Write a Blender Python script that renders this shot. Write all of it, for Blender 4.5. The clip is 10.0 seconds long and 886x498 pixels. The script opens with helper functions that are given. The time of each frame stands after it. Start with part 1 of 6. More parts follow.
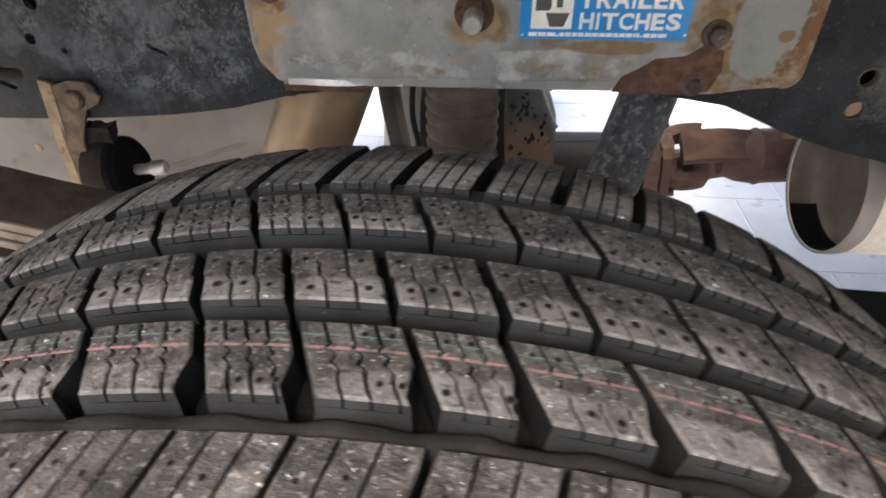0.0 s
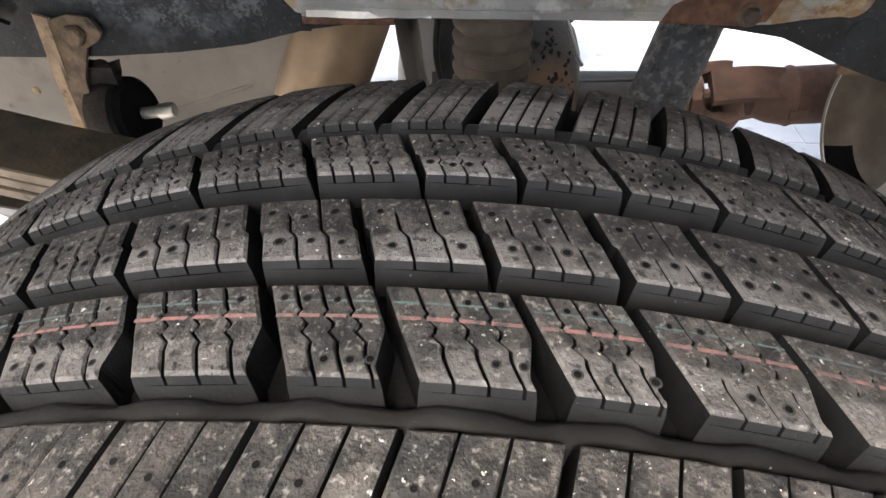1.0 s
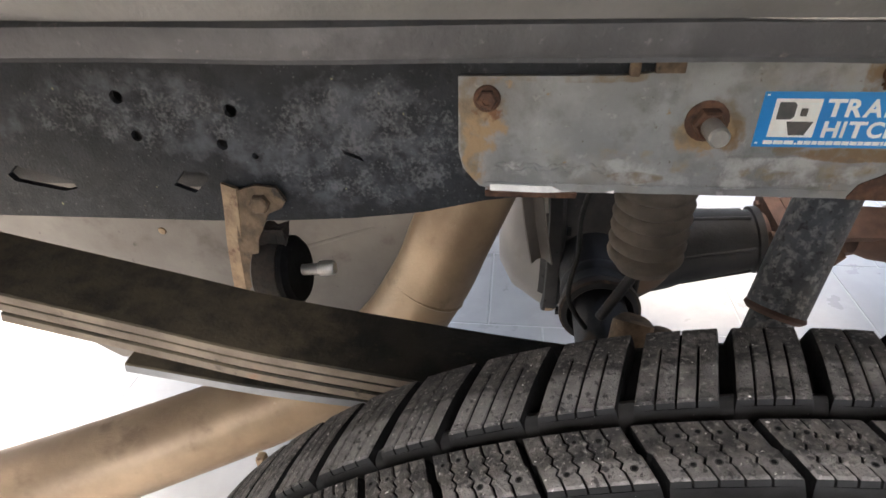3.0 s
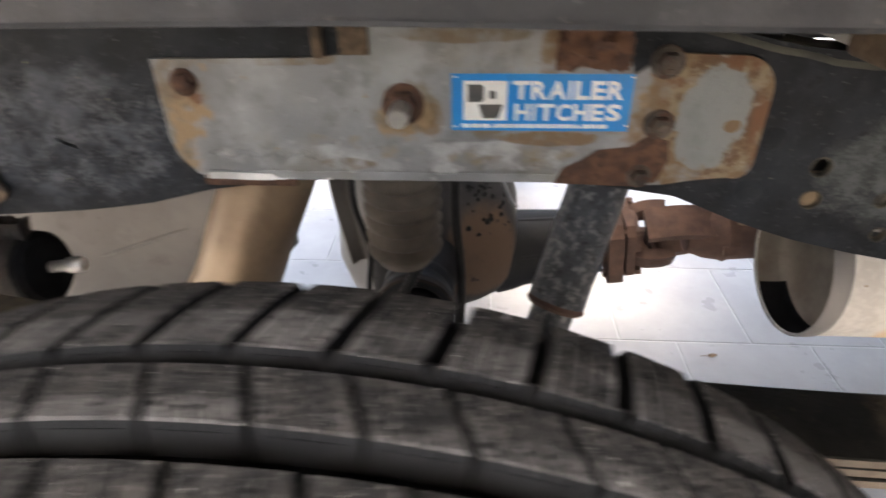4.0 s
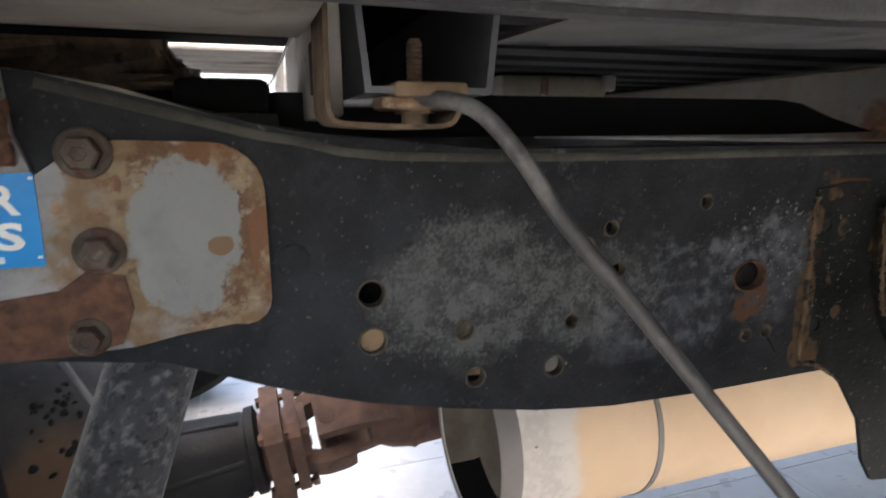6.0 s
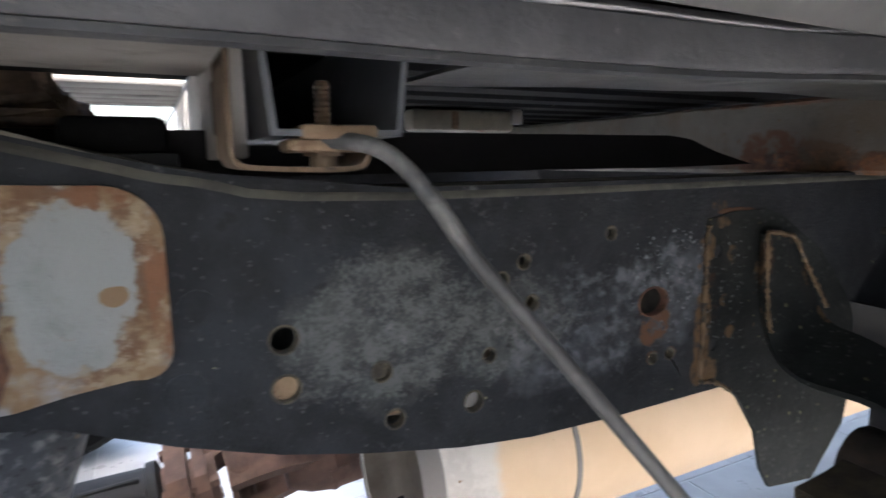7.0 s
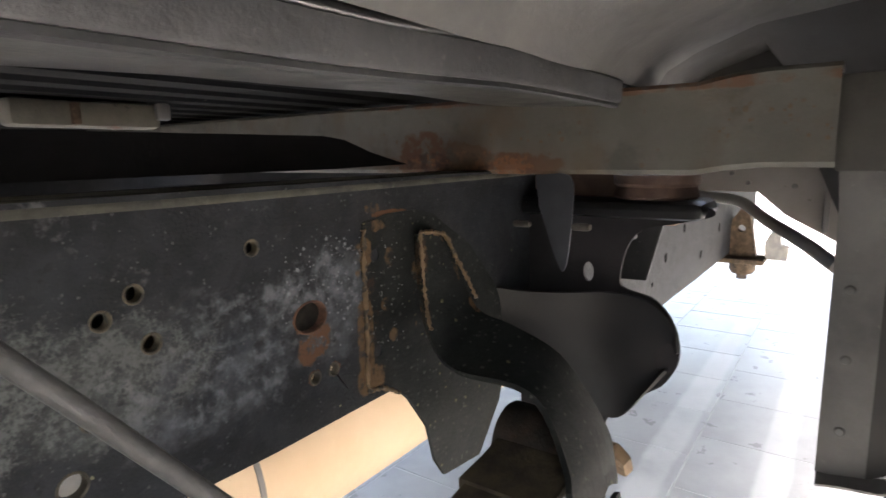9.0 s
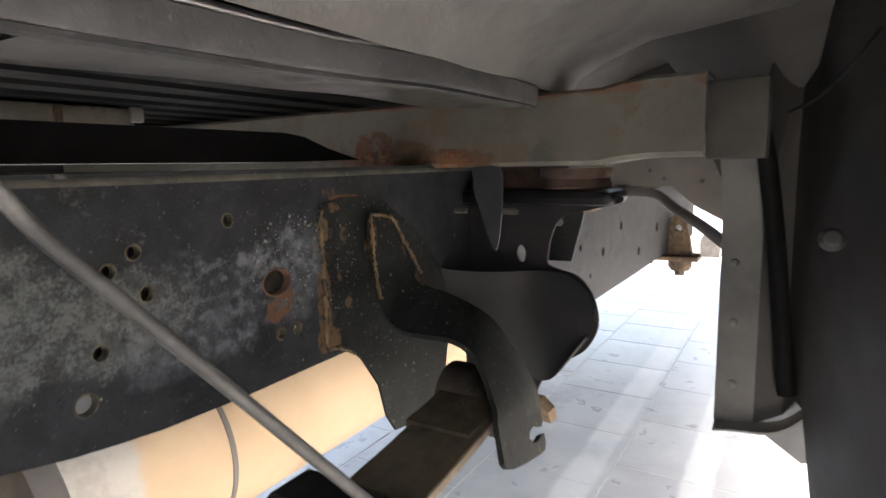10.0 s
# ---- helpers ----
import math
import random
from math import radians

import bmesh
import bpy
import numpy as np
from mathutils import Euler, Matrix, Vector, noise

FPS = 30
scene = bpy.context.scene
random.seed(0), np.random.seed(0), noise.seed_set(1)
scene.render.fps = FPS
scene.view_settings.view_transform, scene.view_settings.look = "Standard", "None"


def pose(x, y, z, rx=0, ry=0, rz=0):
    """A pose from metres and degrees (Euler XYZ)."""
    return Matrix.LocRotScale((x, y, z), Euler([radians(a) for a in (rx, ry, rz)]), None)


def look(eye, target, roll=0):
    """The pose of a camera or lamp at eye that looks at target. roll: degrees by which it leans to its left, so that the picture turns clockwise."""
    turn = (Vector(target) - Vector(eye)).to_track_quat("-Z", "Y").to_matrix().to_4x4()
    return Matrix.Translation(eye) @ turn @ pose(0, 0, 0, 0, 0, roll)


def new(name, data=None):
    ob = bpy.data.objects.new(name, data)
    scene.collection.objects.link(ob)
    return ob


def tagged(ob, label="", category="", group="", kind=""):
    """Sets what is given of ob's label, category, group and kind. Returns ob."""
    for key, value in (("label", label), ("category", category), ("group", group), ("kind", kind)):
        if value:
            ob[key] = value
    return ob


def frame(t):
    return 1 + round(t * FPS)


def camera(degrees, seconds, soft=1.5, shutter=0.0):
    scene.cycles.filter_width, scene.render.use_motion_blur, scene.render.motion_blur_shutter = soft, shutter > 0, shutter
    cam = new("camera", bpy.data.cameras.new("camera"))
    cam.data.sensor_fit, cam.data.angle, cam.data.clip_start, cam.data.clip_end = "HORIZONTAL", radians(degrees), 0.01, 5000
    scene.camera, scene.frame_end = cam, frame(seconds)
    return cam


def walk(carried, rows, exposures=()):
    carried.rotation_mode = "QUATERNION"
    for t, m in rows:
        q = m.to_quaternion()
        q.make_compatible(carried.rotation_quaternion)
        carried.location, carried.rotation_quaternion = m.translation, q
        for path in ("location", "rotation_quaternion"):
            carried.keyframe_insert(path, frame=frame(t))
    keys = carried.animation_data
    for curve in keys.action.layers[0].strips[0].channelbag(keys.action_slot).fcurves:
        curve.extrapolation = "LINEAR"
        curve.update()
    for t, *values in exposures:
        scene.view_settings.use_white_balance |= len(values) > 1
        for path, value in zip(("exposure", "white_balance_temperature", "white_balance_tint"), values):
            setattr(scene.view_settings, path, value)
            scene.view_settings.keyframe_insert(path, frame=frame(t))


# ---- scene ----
cam = camera(74.9, 10.0, shutter=0.5)
PATH = [
    (0, (0.023, 0.016, 0.961), (-0.143, 1.588, -0.264), -1.1),
    (0.5, (-0.008, 0.03, 0.954), (-0.172, 1.533, -0.356), -1.3),
    (1, (-0.01, 0.039, 0.943), (-0.171, 1.491, -0.424), -1.6),
    (1.5, (-0.015, 0.051, 0.949), (-0.17, 1.484, -0.437), -1.5),
    (1.8, (-0.065, 0.055, 0.964), (-0.212, 1.512, -0.398), -0.8),
    (2, (-0.117, 0.066, 0.981), (-0.287, 1.595, -0.297), -1.3),
    (2.2, (-0.157, 0.076, 0.973), (-0.361, 1.698, -0.18), -1.5),
    (3.3, (-0.174, 0.064, 1.004), (-0.401, 1.733, -0.075), -2.2),
    (3.5, (-0.105, 0.069, 0.996), (-0.298, 1.756, -0.062), -1.7),
    (4, (0.067, 0.082, 0.962), (-0.058, 1.781, -0.086), -1.0),
    (4.5, (0.201, 0.144, 0.921), (0.192, 1.851, -0.122), -1.2),
    (5, (0.258, 0.167, 0.899), (0.443, 1.911, -0.063), -1.0),
    (5.5, (0.295, 0.196, 0.851), (0.681, 2.045, 0.193), -0.8),
    (5.7, (0.307, 0.215, 0.847), (0.798, 2.087, 0.342), -0.6),
    (6.8, (0.294, 0.229, 0.859), (1.113, 2.026, 0.542), -0.5),
    (7, (0.308, 0.228, 0.856), (1.192, 1.996, 0.553), -0.7),
    (7.5, (0.333, 0.238, 0.85), (1.443, 1.872, 0.536), -0.7),
    (8, (0.368, 0.245, 0.851), (1.73, 1.678, 0.551), -1.4),
    (8.5, (0.382, 0.252, 0.861), (1.906, 1.506, 0.537), -0.9),
    (9, (0.387, 0.241, 0.859), (2.002, 1.375, 0.535), -1.0),
    (9.5, (0.364, 0.219, 0.854), (2.031, 1.28, 0.544), -1.2),
    (10, (0.312, 0.169, 0.838), (2.004, 1.197, 0.552), -1.3),
]
walk(cam, [(t, look(eye, target, roll)) for t, eye, target, roll in PATH], exposures=[(0.0, 3.7, 6800, 7), (1.2, 3.75, 6900, 7), (2.0, 3.58, 7100, 8), (3.5, 3.7, 6950, 9), (4.0, 3.73, 7050, 10), (5.0, 3.73, 7000, 13), (5.7, 3.65, 6700, 9), (7.0, 3.95, 6050, 8), (8.5, 4.2, 6650, 8), (10.0, 4.27, 6850, 8)])

# ---- light ----
world = bpy.data.worlds.new("daylight")
scene.world = world
world.use_nodes = True
wn = world.node_tree.nodes
sky = wn.new("ShaderNodeTexSky")
sky.sky_type, sky.sun_disc = "NISHITA", False
sky.sun_elevation, sky.sun_rotation = radians(70), radians(211)
sky.air_density, sky.dust_density, sky.ozone_density = 1.0, 9.0, 0.3
world.node_tree.links.new(sky.outputs[0], wn["Background"].inputs["Color"])
wn["Background"].inputs["Strength"].default_value = 0.15
sun_data = bpy.data.lights.new("sun", "SUN")
sun_data.energy, sun_data.angle, sun_data.color = 0.3, radians(35), (1.0, 0.97, 0.93)
sun = new("sun", sun_data)
sun.matrix_world = look((-1.55, -2.6, 8.6), (0.0, 0.0, 0.3))


# ---- materials ----
def mat(name, c1, c2, scale=12.0, rough=0.6, metal=0.0, bump=0.15, fine=180.0, layers=(), detail=6.0, local=False, random_value=0.0, lift=0.0, spec=0.5):
    """Two colours mixed by noise; layers: (colour, noise scale, low, high, roughness, blobs), where blobs (x, y, z, rx, ry, rz) bound a patch; then its opacity. A negative noise scale gives round specks."""
    m = bpy.data.materials.new(name)
    m.use_nodes = True
    nt = m.node_tree
    n, link = nt.nodes, nt.links.new
    bsdf = n["Principled BSDF"]
    if local:
        pos = n.new("ShaderNodeTexCoord").outputs["Object"]
        info = n.new("ShaderNodeObjectInfo")
        shift = n.new("ShaderNodeVectorMath")
        shift.operation = "ADD"
        spread = n.new("ShaderNodeVectorMath")
        spread.operation = "SCALE"
        spread.inputs[0].default_value = (7.1, 3.3, 5.7)
        link(info.outputs["Random"], spread.inputs["Scale"])
        link(pos, shift.inputs[0])
        link(spread.outputs[0], shift.inputs[1])
        where = shift.outputs[0]
    else:
        where = pos = n.new("ShaderNodeNewGeometry").outputs["Position"]

    def noise_at(s, d=detail, r=0.6):
        t = n.new("ShaderNodeTexNoise")
        t.inputs["Scale"].default_value, t.inputs["Detail"].default_value, t.inputs["Roughness"].default_value = s, d, r
        link(where, t.inputs["Vector"])
        return t.outputs["Fac"]

    def dots_at(s):
        """Round specks of uneven size: above 0.5 inside a speck."""
        t = n.new("ShaderNodeTexVoronoi")
        t.inputs["Scale"].default_value = s
        link(where, t.inputs["Vector"])
        pick = n.new("ShaderNodeSeparateColor")
        link(t.outputs["Color"], pick.inputs[0])
        size = calc("MULTIPLY", calc("POWER", pick.outputs[0], 2.0), 0.55)
        rough_edge = calc("MULTIPLY", calc("SUBTRACT", noise_at(s * 2.5, 2.0), 0.5), 0.5)
        return calc("ADD", calc("SUBTRACT", calc("ADD", size, 0.45), t.outputs["Distance"]), rough_edge)

    def ramp(value, lo, hi, top=1.0):
        r = n.new("ShaderNodeMapRange")
        r.interpolation_type = "SMOOTHSTEP"
        for i, v in enumerate((lo, hi, 0.0, top), 1):
            r.inputs[i].default_value = v
        link(value, r.inputs[0])
        return r.outputs[0]

    def calc(op, a, b):
        c = n.new("ShaderNodeMath")
        c.operation = op
        for i, v in enumerate((a, b)):
            if isinstance(v, (int, float)):
                c.inputs[i].default_value = v
            else:
                link(v, c.inputs[i])
        return c.outputs[0]

    def mix(fac, a, b):
        x = n.new("ShaderNodeMix")
        x.data_type = "RGBA"
        link(fac, x.inputs["Factor"])
        for v, socket in ((a, x.inputs["A"]), (b, x.inputs["B"])):
            if isinstance(v, tuple):
                socket.default_value = (*v, 1.0)
            else:
                link(v, socket)
        return x.outputs["Result"]

    colour = mix(ramp(noise_at(scale), 0.35, 0.68), c1, c2)
    gloss = calc("MULTIPLY_ADD", noise_at(scale * 3), 0.25)
    gloss.node.inputs[2].default_value = rough - 0.12
    relief = noise_at(fine)
    for col, s, lo, hi, lr, blobs, *top in layers:
        mask = dots_at(-s) if s < 0 else noise_at(s)
        s = abs(s)
        if blobs:
            whole = None
            for x, y, z, rx, ry, rz in blobs:
                d = n.new("ShaderNodeVectorMath")
                d.operation = "SUBTRACT"
                link(pos, d.inputs[0])
                d.inputs[1].default_value = (x, y, z)
                e = n.new("ShaderNodeVectorMath")
                e.operation = "DIVIDE"
                link(d.outputs[0], e.inputs[0])
                e.inputs[1].default_value = (rx, ry, rz)
                f = n.new("ShaderNodeVectorMath")
                f.operation = "LENGTH"
                link(e.outputs[0], f.inputs[0])
                one = ramp(f.outputs["Value"], 1.35, 0.65)
                whole = one if whole is None else calc("MAXIMUM", whole, one)
            broad = calc("MULTIPLY", calc("SUBTRACT", noise_at(s / 5, 3.0), 0.5), 1.6)
            mask = calc("ADD", calc("MULTIPLY", calc("SUBTRACT", mask, 0.5), 1.6), calc("ADD", whole, broad))
        fac = ramp(mask, lo, hi, *top)
        colour = mix(fac, colour, col)
        g = n.new("ShaderNodeMix")
        link(fac, g.inputs["Factor"])
        link(gloss, g.inputs["A"])
        g.inputs["B"].default_value = lr
        gloss = g.outputs["Result"]
        relief = calc("ADD", relief, calc("MULTIPLY", fac, lift))
    if random_value:
        hsv = n.new("ShaderNodeHueSaturation")
        link(colour, hsv.inputs["Color"])
        ri = n.new("ShaderNodeObjectInfo")
        v = calc("MULTIPLY_ADD", ri.outputs["Random"], random_value)
        v.node.inputs[2].default_value = 1.0 - random_value / 2
        link(v, hsv.inputs["Value"])
        colour = hsv.outputs["Color"]
    link(colour, bsdf.inputs["Base Color"])
    link(gloss, bsdf.inputs["Roughness"])
    bsdf.inputs["Metallic"].default_value = metal
    bsdf.inputs["Specular IOR Level"].default_value = spec
    b = n.new("ShaderNodeBump")
    b.inputs["Strength"].default_value, b.inputs["Distance"].default_value = bump, 0.002
    link(relief, b.inputs["Height"])
    link(b.outputs[0], bsdf.inputs["Normal"])
    return m


OCHRE_DULL = (0.185, 0.122, 0.066)
RUST, RUST_DARK, OCHRE = (0.17, 0.082, 0.042), (0.085, 0.042, 0.027), (0.30, 0.205, 0.115)
rubber_top = mat("worn_rubber", (0.02904, 0.0286, 0.02816), (0.080, 0.073, 0.0665), 80, 0.8, 0, 0.9, 700, [((0.12, 0.112, 0.104), 60, 0.52, 0.72, 0.92, (), 0.6), ((0.013, 0.013, 0.013), 115, 0.49, 0.62, 0.75, (), 0.85),
    ((0.21, 0.20, 0.193), 70, 0.5, 1.4, 0.95, ((0, -0.014, 0, 1, 0.012, 1),), 0.7), ((0.24, 0.226, 0.21), 420, 0.54, 0.70, 0.95, (), 0.75), ((0.011, 0.011, 0.011), 260, 0.565, 0.64, 0.7, (), 0.8), ((0.62, 0.6, 0.56), 430, 0.672, 0.70, 0.9, (), 0.9), ((0.36, 0.30, 0.18), 90, 0.745, 0.76, 0.9, (), 0.7)], local=True, random_value=0.35, spec=0.3)
# Darker than the edge rubber, to put shade into tread gaps and grooves.
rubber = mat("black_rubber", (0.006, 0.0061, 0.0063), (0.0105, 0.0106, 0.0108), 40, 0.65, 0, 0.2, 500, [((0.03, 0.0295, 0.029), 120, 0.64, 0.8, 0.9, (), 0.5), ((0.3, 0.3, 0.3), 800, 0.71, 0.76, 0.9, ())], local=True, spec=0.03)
rubber_edge = mat("smooth_rubber_edge", (0.014, 0.0143, 0.0147), (0.022, 0.0224, 0.0228), 40, 0.5, 0, 0.15, 400, [((0.3, 0.3, 0.3), 700, 0.70, 0.74, 0.9, ()), ((0.012, 0.012, 0.012), 50, 0.55, 0.72, 0.6, (), 0.6)], spec=0.12)
rubber_pit = mat("stud_pit", (0.014, 0.014, 0.014), (0.040, 0.039, 0.037), 300, 0.9, 0, 0.8, 900)
red_paint = mat("red_mould_line", (0.27, 0.125, 0.112), (0.13, 0.09, 0.08), 250, 0.75, 0, 0.3, 900, [((0.06, 0.056, 0.054), 160, 0.56, 0.66, 0.85, (), 0.85)])
teal_paint = mat("teal_mould_line", (0.075, 0.135, 0.132), (0.07, 0.082, 0.08), 250, 0.75, 0, 0.3, 900, [((0.055, 0.053, 0.052), 160, 0.54, 0.64, 0.85, (), 0.85)])
rail_stains = [
    ((0.030, 0.034, 0.040), 14, 0.50, 0.72, 0.8, (), 0.55),
    ((0.060, 0.064, 0.063), 55, 0.50, 1.35, 0.85, ((0.45, 0.588, 0.742, 0.085, 0.1, 0.060), (0.54, 0.588, 0.732, 0.075, 0.1, 0.045)), 0.85),
    ((0.125, 0.131, 0.126), 330, 0.72, 1.30, 0.85, ((0.45, 0.588, 0.742, 0.086, 0.1, 0.062), (0.54, 0.588, 0.730, 0.08, 0.1, 0.046)), 0.6),
    ((0.150, 0.155, 0.152), 150, 1.10, 1.50, 0.85, ((0.45, 0.588, 0.75, 0.06, 0.1, 0.04), (0.53, 0.588, 0.735, 0.07, 0.1, 0.02)), 0.6)]
rail_patches = [
    ((0.10, 0.102, 0.106), 160, 1.0, 1.6, 0.85, ((0.507, 0.588, 0.834, 0.012, 0.1, 0.009), (0.519, 0.588, 0.824, 0.012, 0.1, 0.010), (0.532, 0.588, 0.812, 0.012, 0.1, 0.010), (0.546, 0.588, 0.80, 0.011, 0.1, 0.009), (0.560, 0.588, 0.788, 0.012, 0.1, 0.009), (0.43, 0.588, 0.70, 0.012, 0.1, 0.022), (0.405, 0.588, 0.745, 0.006, 0.1, 0.008)), 0.8)]
rail_specks = [
    ((0.088, 0.094, 0.105), 62, 0.70, 1.45, 0.85, ((0.62, 0.588, 0.725, 0.09, 0.1, 0.065), (0.71, 0.588, 0.745, 0.06, 0.1, 0.06), (0.58, 0.588, 0.69, 0.06, 0.1, 0.025), (-0.33, 0.588, 0.77, 0.14, 0.1, 0.08), (-0.55, 0.588, 0.8, 0.2, 0.1, 0.05)), 0.75),
    ((0.155, 0.163, 0.176), 110, 0.92, 1.5, 0.85, ((0.62, 0.588, 0.72, 0.10, 0.1, 0.06), (0.71, 0.588, 0.745, 0.06, 0.1, 0.055)), 0.65),
    ((0.20, 0.208, 0.22), -190, 1.05, 1.38, 0.85, ((0.715, 0.588, 0.755, 0.06, 0.1, 0.045), (0.725, 0.588, 0.70, 0.04, 0.1, 0.03)), 0.8)]
rail_dust = [
    ((0.17, 0.178, 0.19), -330, 0.98, 1.30, 0.85, ((0.715, 0.588, 0.755, 0.07, 0.1, 0.055),), 0.7),
    ((0.12, 0.122, 0.126), 240, 0.9, 1.4, 0.85, ((-0.32, 0.588, 0.77, 0.13, 0.1, 0.075), (-0.55, 0.588, 0.8, 0.15, 0.1, 0.04)), 0.7),
    ((0.11, 0.115, 0.115), -260, 0.62, 0.85, 0.9, (), 0.5),
    ((0.075, 0.08, 0.086), 120, 0.60, 0.74, 0.9, (), 0.45),
    ((0.20, 0.195, 0.12), -90, 0.86, 0.93, 0.9, (), 0.8),
    ((0.006, 0.006, 0.007), 60, 0.60, 0.70, 0.5, (), 0.7)]
rail_rust = [
    ((0.10, 0.052, 0.03), 120, 0.72, 1.05, 0.9, ((0.692, 0.588, 0.718, 0.016, 0.1, 0.016), (0.690, 0.588, 0.706, 0.013, 0.1, 0.016), (0.705, 0.588, 0.712, 0.012, 0.1, 0.018), (0.696, 0.588, 0.679, 0.009, 0.1, 0.008), (0.717, 0.588, 0.68, 0.008, 0.1, 0.008), (0.795, 0.585, 0.806, 0.03, 0.1, 0.004))),
    ((0.115, 0.07, 0.036), 90, 0.86, 1.2, 0.9, ((0.752, 0.588, 0.70, 0.006, 0.1, 0.045), (0.751, 0.588, 0.77, 0.006, 0.1, 0.022), (0.753, 0.588, 0.655, 0.010, 0.1, 0.016), (0.772, 0.588, 0.812, 0.012, 0.1, 0.008)), 0.85)]
rail_paint = mat("chassis_paint", (0.0105, 0.0118, 0.0138), (0.020, 0.022, 0.0255), 30, 0.62, 0, 0.5, 320, rail_stains + rail_patches + rail_specks + rail_dust + rail_rust, lift=0.25, spec=0.2)
rail_edge = mat("olive_dusty_edge", (0.030, 0.030, 0.024), (0.066, 0.064, 0.050), 26, 0.85, 0, 0.5, 240, [((0.10, 0.055, 0.03), 22, 0.62, 0.75, 0.9, (), 0.8), ((0.012, 0.012, 0.013), 40, 0.55, 0.7, 0.8, (), 0.8), ((0.10, 0.10, 0.085), 130, 0.6, 0.74, 0.9, (), 0.5)])
rail_top = mat("dusty_rail_top", (0.12, 0.112, 0.09), (0.19, 0.178, 0.145), 14, 0.8, 0, 0.5, 220, [(RUST, 18, 0.62, 0.75, 0.9, ()), ((0.03, 0.03, 0.028), 25, 0.6, 0.72, 0.8, ())])
slot_grey = mat("dusty_inner_web", (0.03, 0.026, 0.021), (0.062, 0.053, 0.043), 60, 0.85, 0, 0.4, 200)
hole_rust = mat("rusty_hole_edge", (0.035, 0.03, 0.023), (0.09, 0.075, 0.05), 120, 0.85, 0, 0.6, 400, [((0.03, 0.03, 0.028), 150, 0.58, 0.7, 0.9, ())])
hanger_specks = [
    ((0.070, 0.075, 0.066), -190, 0.50, 0.78, 0.85, (), 0.7),
    ((0.12, 0.115, 0.062), -100, 0.72, 0.86, 0.9, (), 0.85),
    ((0.17, 0.175, 0.178), -300, 1.16, 1.36, 0.85, ((0.785, 0.58, 0.73, 0.04, 0.03, 0.075),), 0.85),
    ((0.105, 0.066, 0.035), 90, 0.86, 1.20, 0.9, ((0.761, 0.583, 0.695, 0.008, 0.02, 0.055), (0.768, 0.583, 0.655, 0.016, 0.02, 0.016), (0.761, 0.583, 0.775, 0.008, 0.02, 0.018), (0.786, 0.583, 0.722, 0.010, 0.02, 0.009), (0.792, 0.583, 0.765, 0.009, 0.02, 0.013), (0.775, 0.58, 0.797, 0.016, 0.02, 0.008), (0.795, 0.583, 0.69, 0.008, 0.02, 0.008)), 0.9)]
hanger_rust = [
    ((0.11, 0.068, 0.035), 90, 0.80, 1.15, 0.9, ((0.829, 0.577, 0.745, 0.009, 0.012, 0.050), (0.830, 0.577, 0.695, 0.006, 0.012, 0.024), (0.868, 0.577, 0.775, 0.012, 0.012, 0.006), (0.884, 0.572, 0.745, 0.006, 0.014, 0.02), (0.898, 0.556, 0.70, 0.010, 0.014, 0.012)), 0.88),
    ((0.045, 0.026, 0.016), 140, 1.02, 1.30, 0.9, ((0.764, 0.583, 0.70, 0.014, 0.02, 0.08), (0.829, 0.577, 0.73, 0.010, 0.012, 0.07)), 0.7)]
hanger_paint = mat("speckled_hanger_paint", (0.0062, 0.0074, 0.0073), (0.0135, 0.0155, 0.0147), 25, 0.72, 0, 0.55, 260, hanger_specks + hanger_rust, lift=0.5, spec=0.2)
chassis_black = mat("black_bracket_paint", (0.012, 0.013, 0.014), (0.024, 0.025, 0.027), 14, 0.5, 0, 0.35, 240, [((0.07, 0.07, 0.072), 160, 0.62, 0.78, 0.85, (), 0.7), ((0.11, 0.09, 0.05), 60, 0.74, 0.8, 0.9, (), 0.7)], spec=0.25)
plate_mottling = [
    ((0.24, 0.20, 0.13), 14, 0.5, 0.75, 0.8, (), 0.45),
    ((0.105, 0.10, 0.09), 26, 0.52, 0.68, 0.7, (), 0.45),
    ((0.10, 0.075, 0.045), 160, 0.66, 0.72, 0.9, (), 0.6),
    ((0.13, 0.125, 0.115), 9, 0.48, 0.68, 0.7, (), 0.5),
    ((0.13, 0.12, 0.105), 45, 0.56, 0.72, 0.8, (), 0.4),
    ((0.36, 0.35, 0.33), 70, 0.62, 0.70, 0.7, (), 0.5),
    ((0.30, 0.19, 0.08), 90, 0.68, 0.73, 0.9, (), 0.7)]
plate_stains_highlight = [
    (OCHRE, 60, 0.95, 1.2, 0.9, ((-0.203, 0.585, 0.805, 0.016, 0.1, 0.02), (-0.19, 0.585, 0.835, 0.02, 0.1, 0.008), (0.005, 0.585, 0.785, 0.025, 0.1, 0.012), (-0.05, 0.585, 0.85, 0.03, 0.1, 0.006)), 0.9),
    ((0.25, 0.195, 0.115), 55, 0.95, 1.35, 0.75, ((-0.1, 0.585, 0.765, 0.14, 0.1, 0.012), (0.06, 0.585, 0.757, 0.12, 0.1, 0.014)), 0.65),
    # Pale band painted as the highlight along the plate's lower edge.
    ((0.36, 0.355, 0.34), 45, 0.95, 1.3, 0.6, ((-0.14, 0.585, 0.752, 0.06, 0.1, 0.014), (0.0, 0.585, 0.752, 0.22, 0.1, 0.018), (0.1, 0.585, 0.76, 0.1, 0.1, 0.012)))]
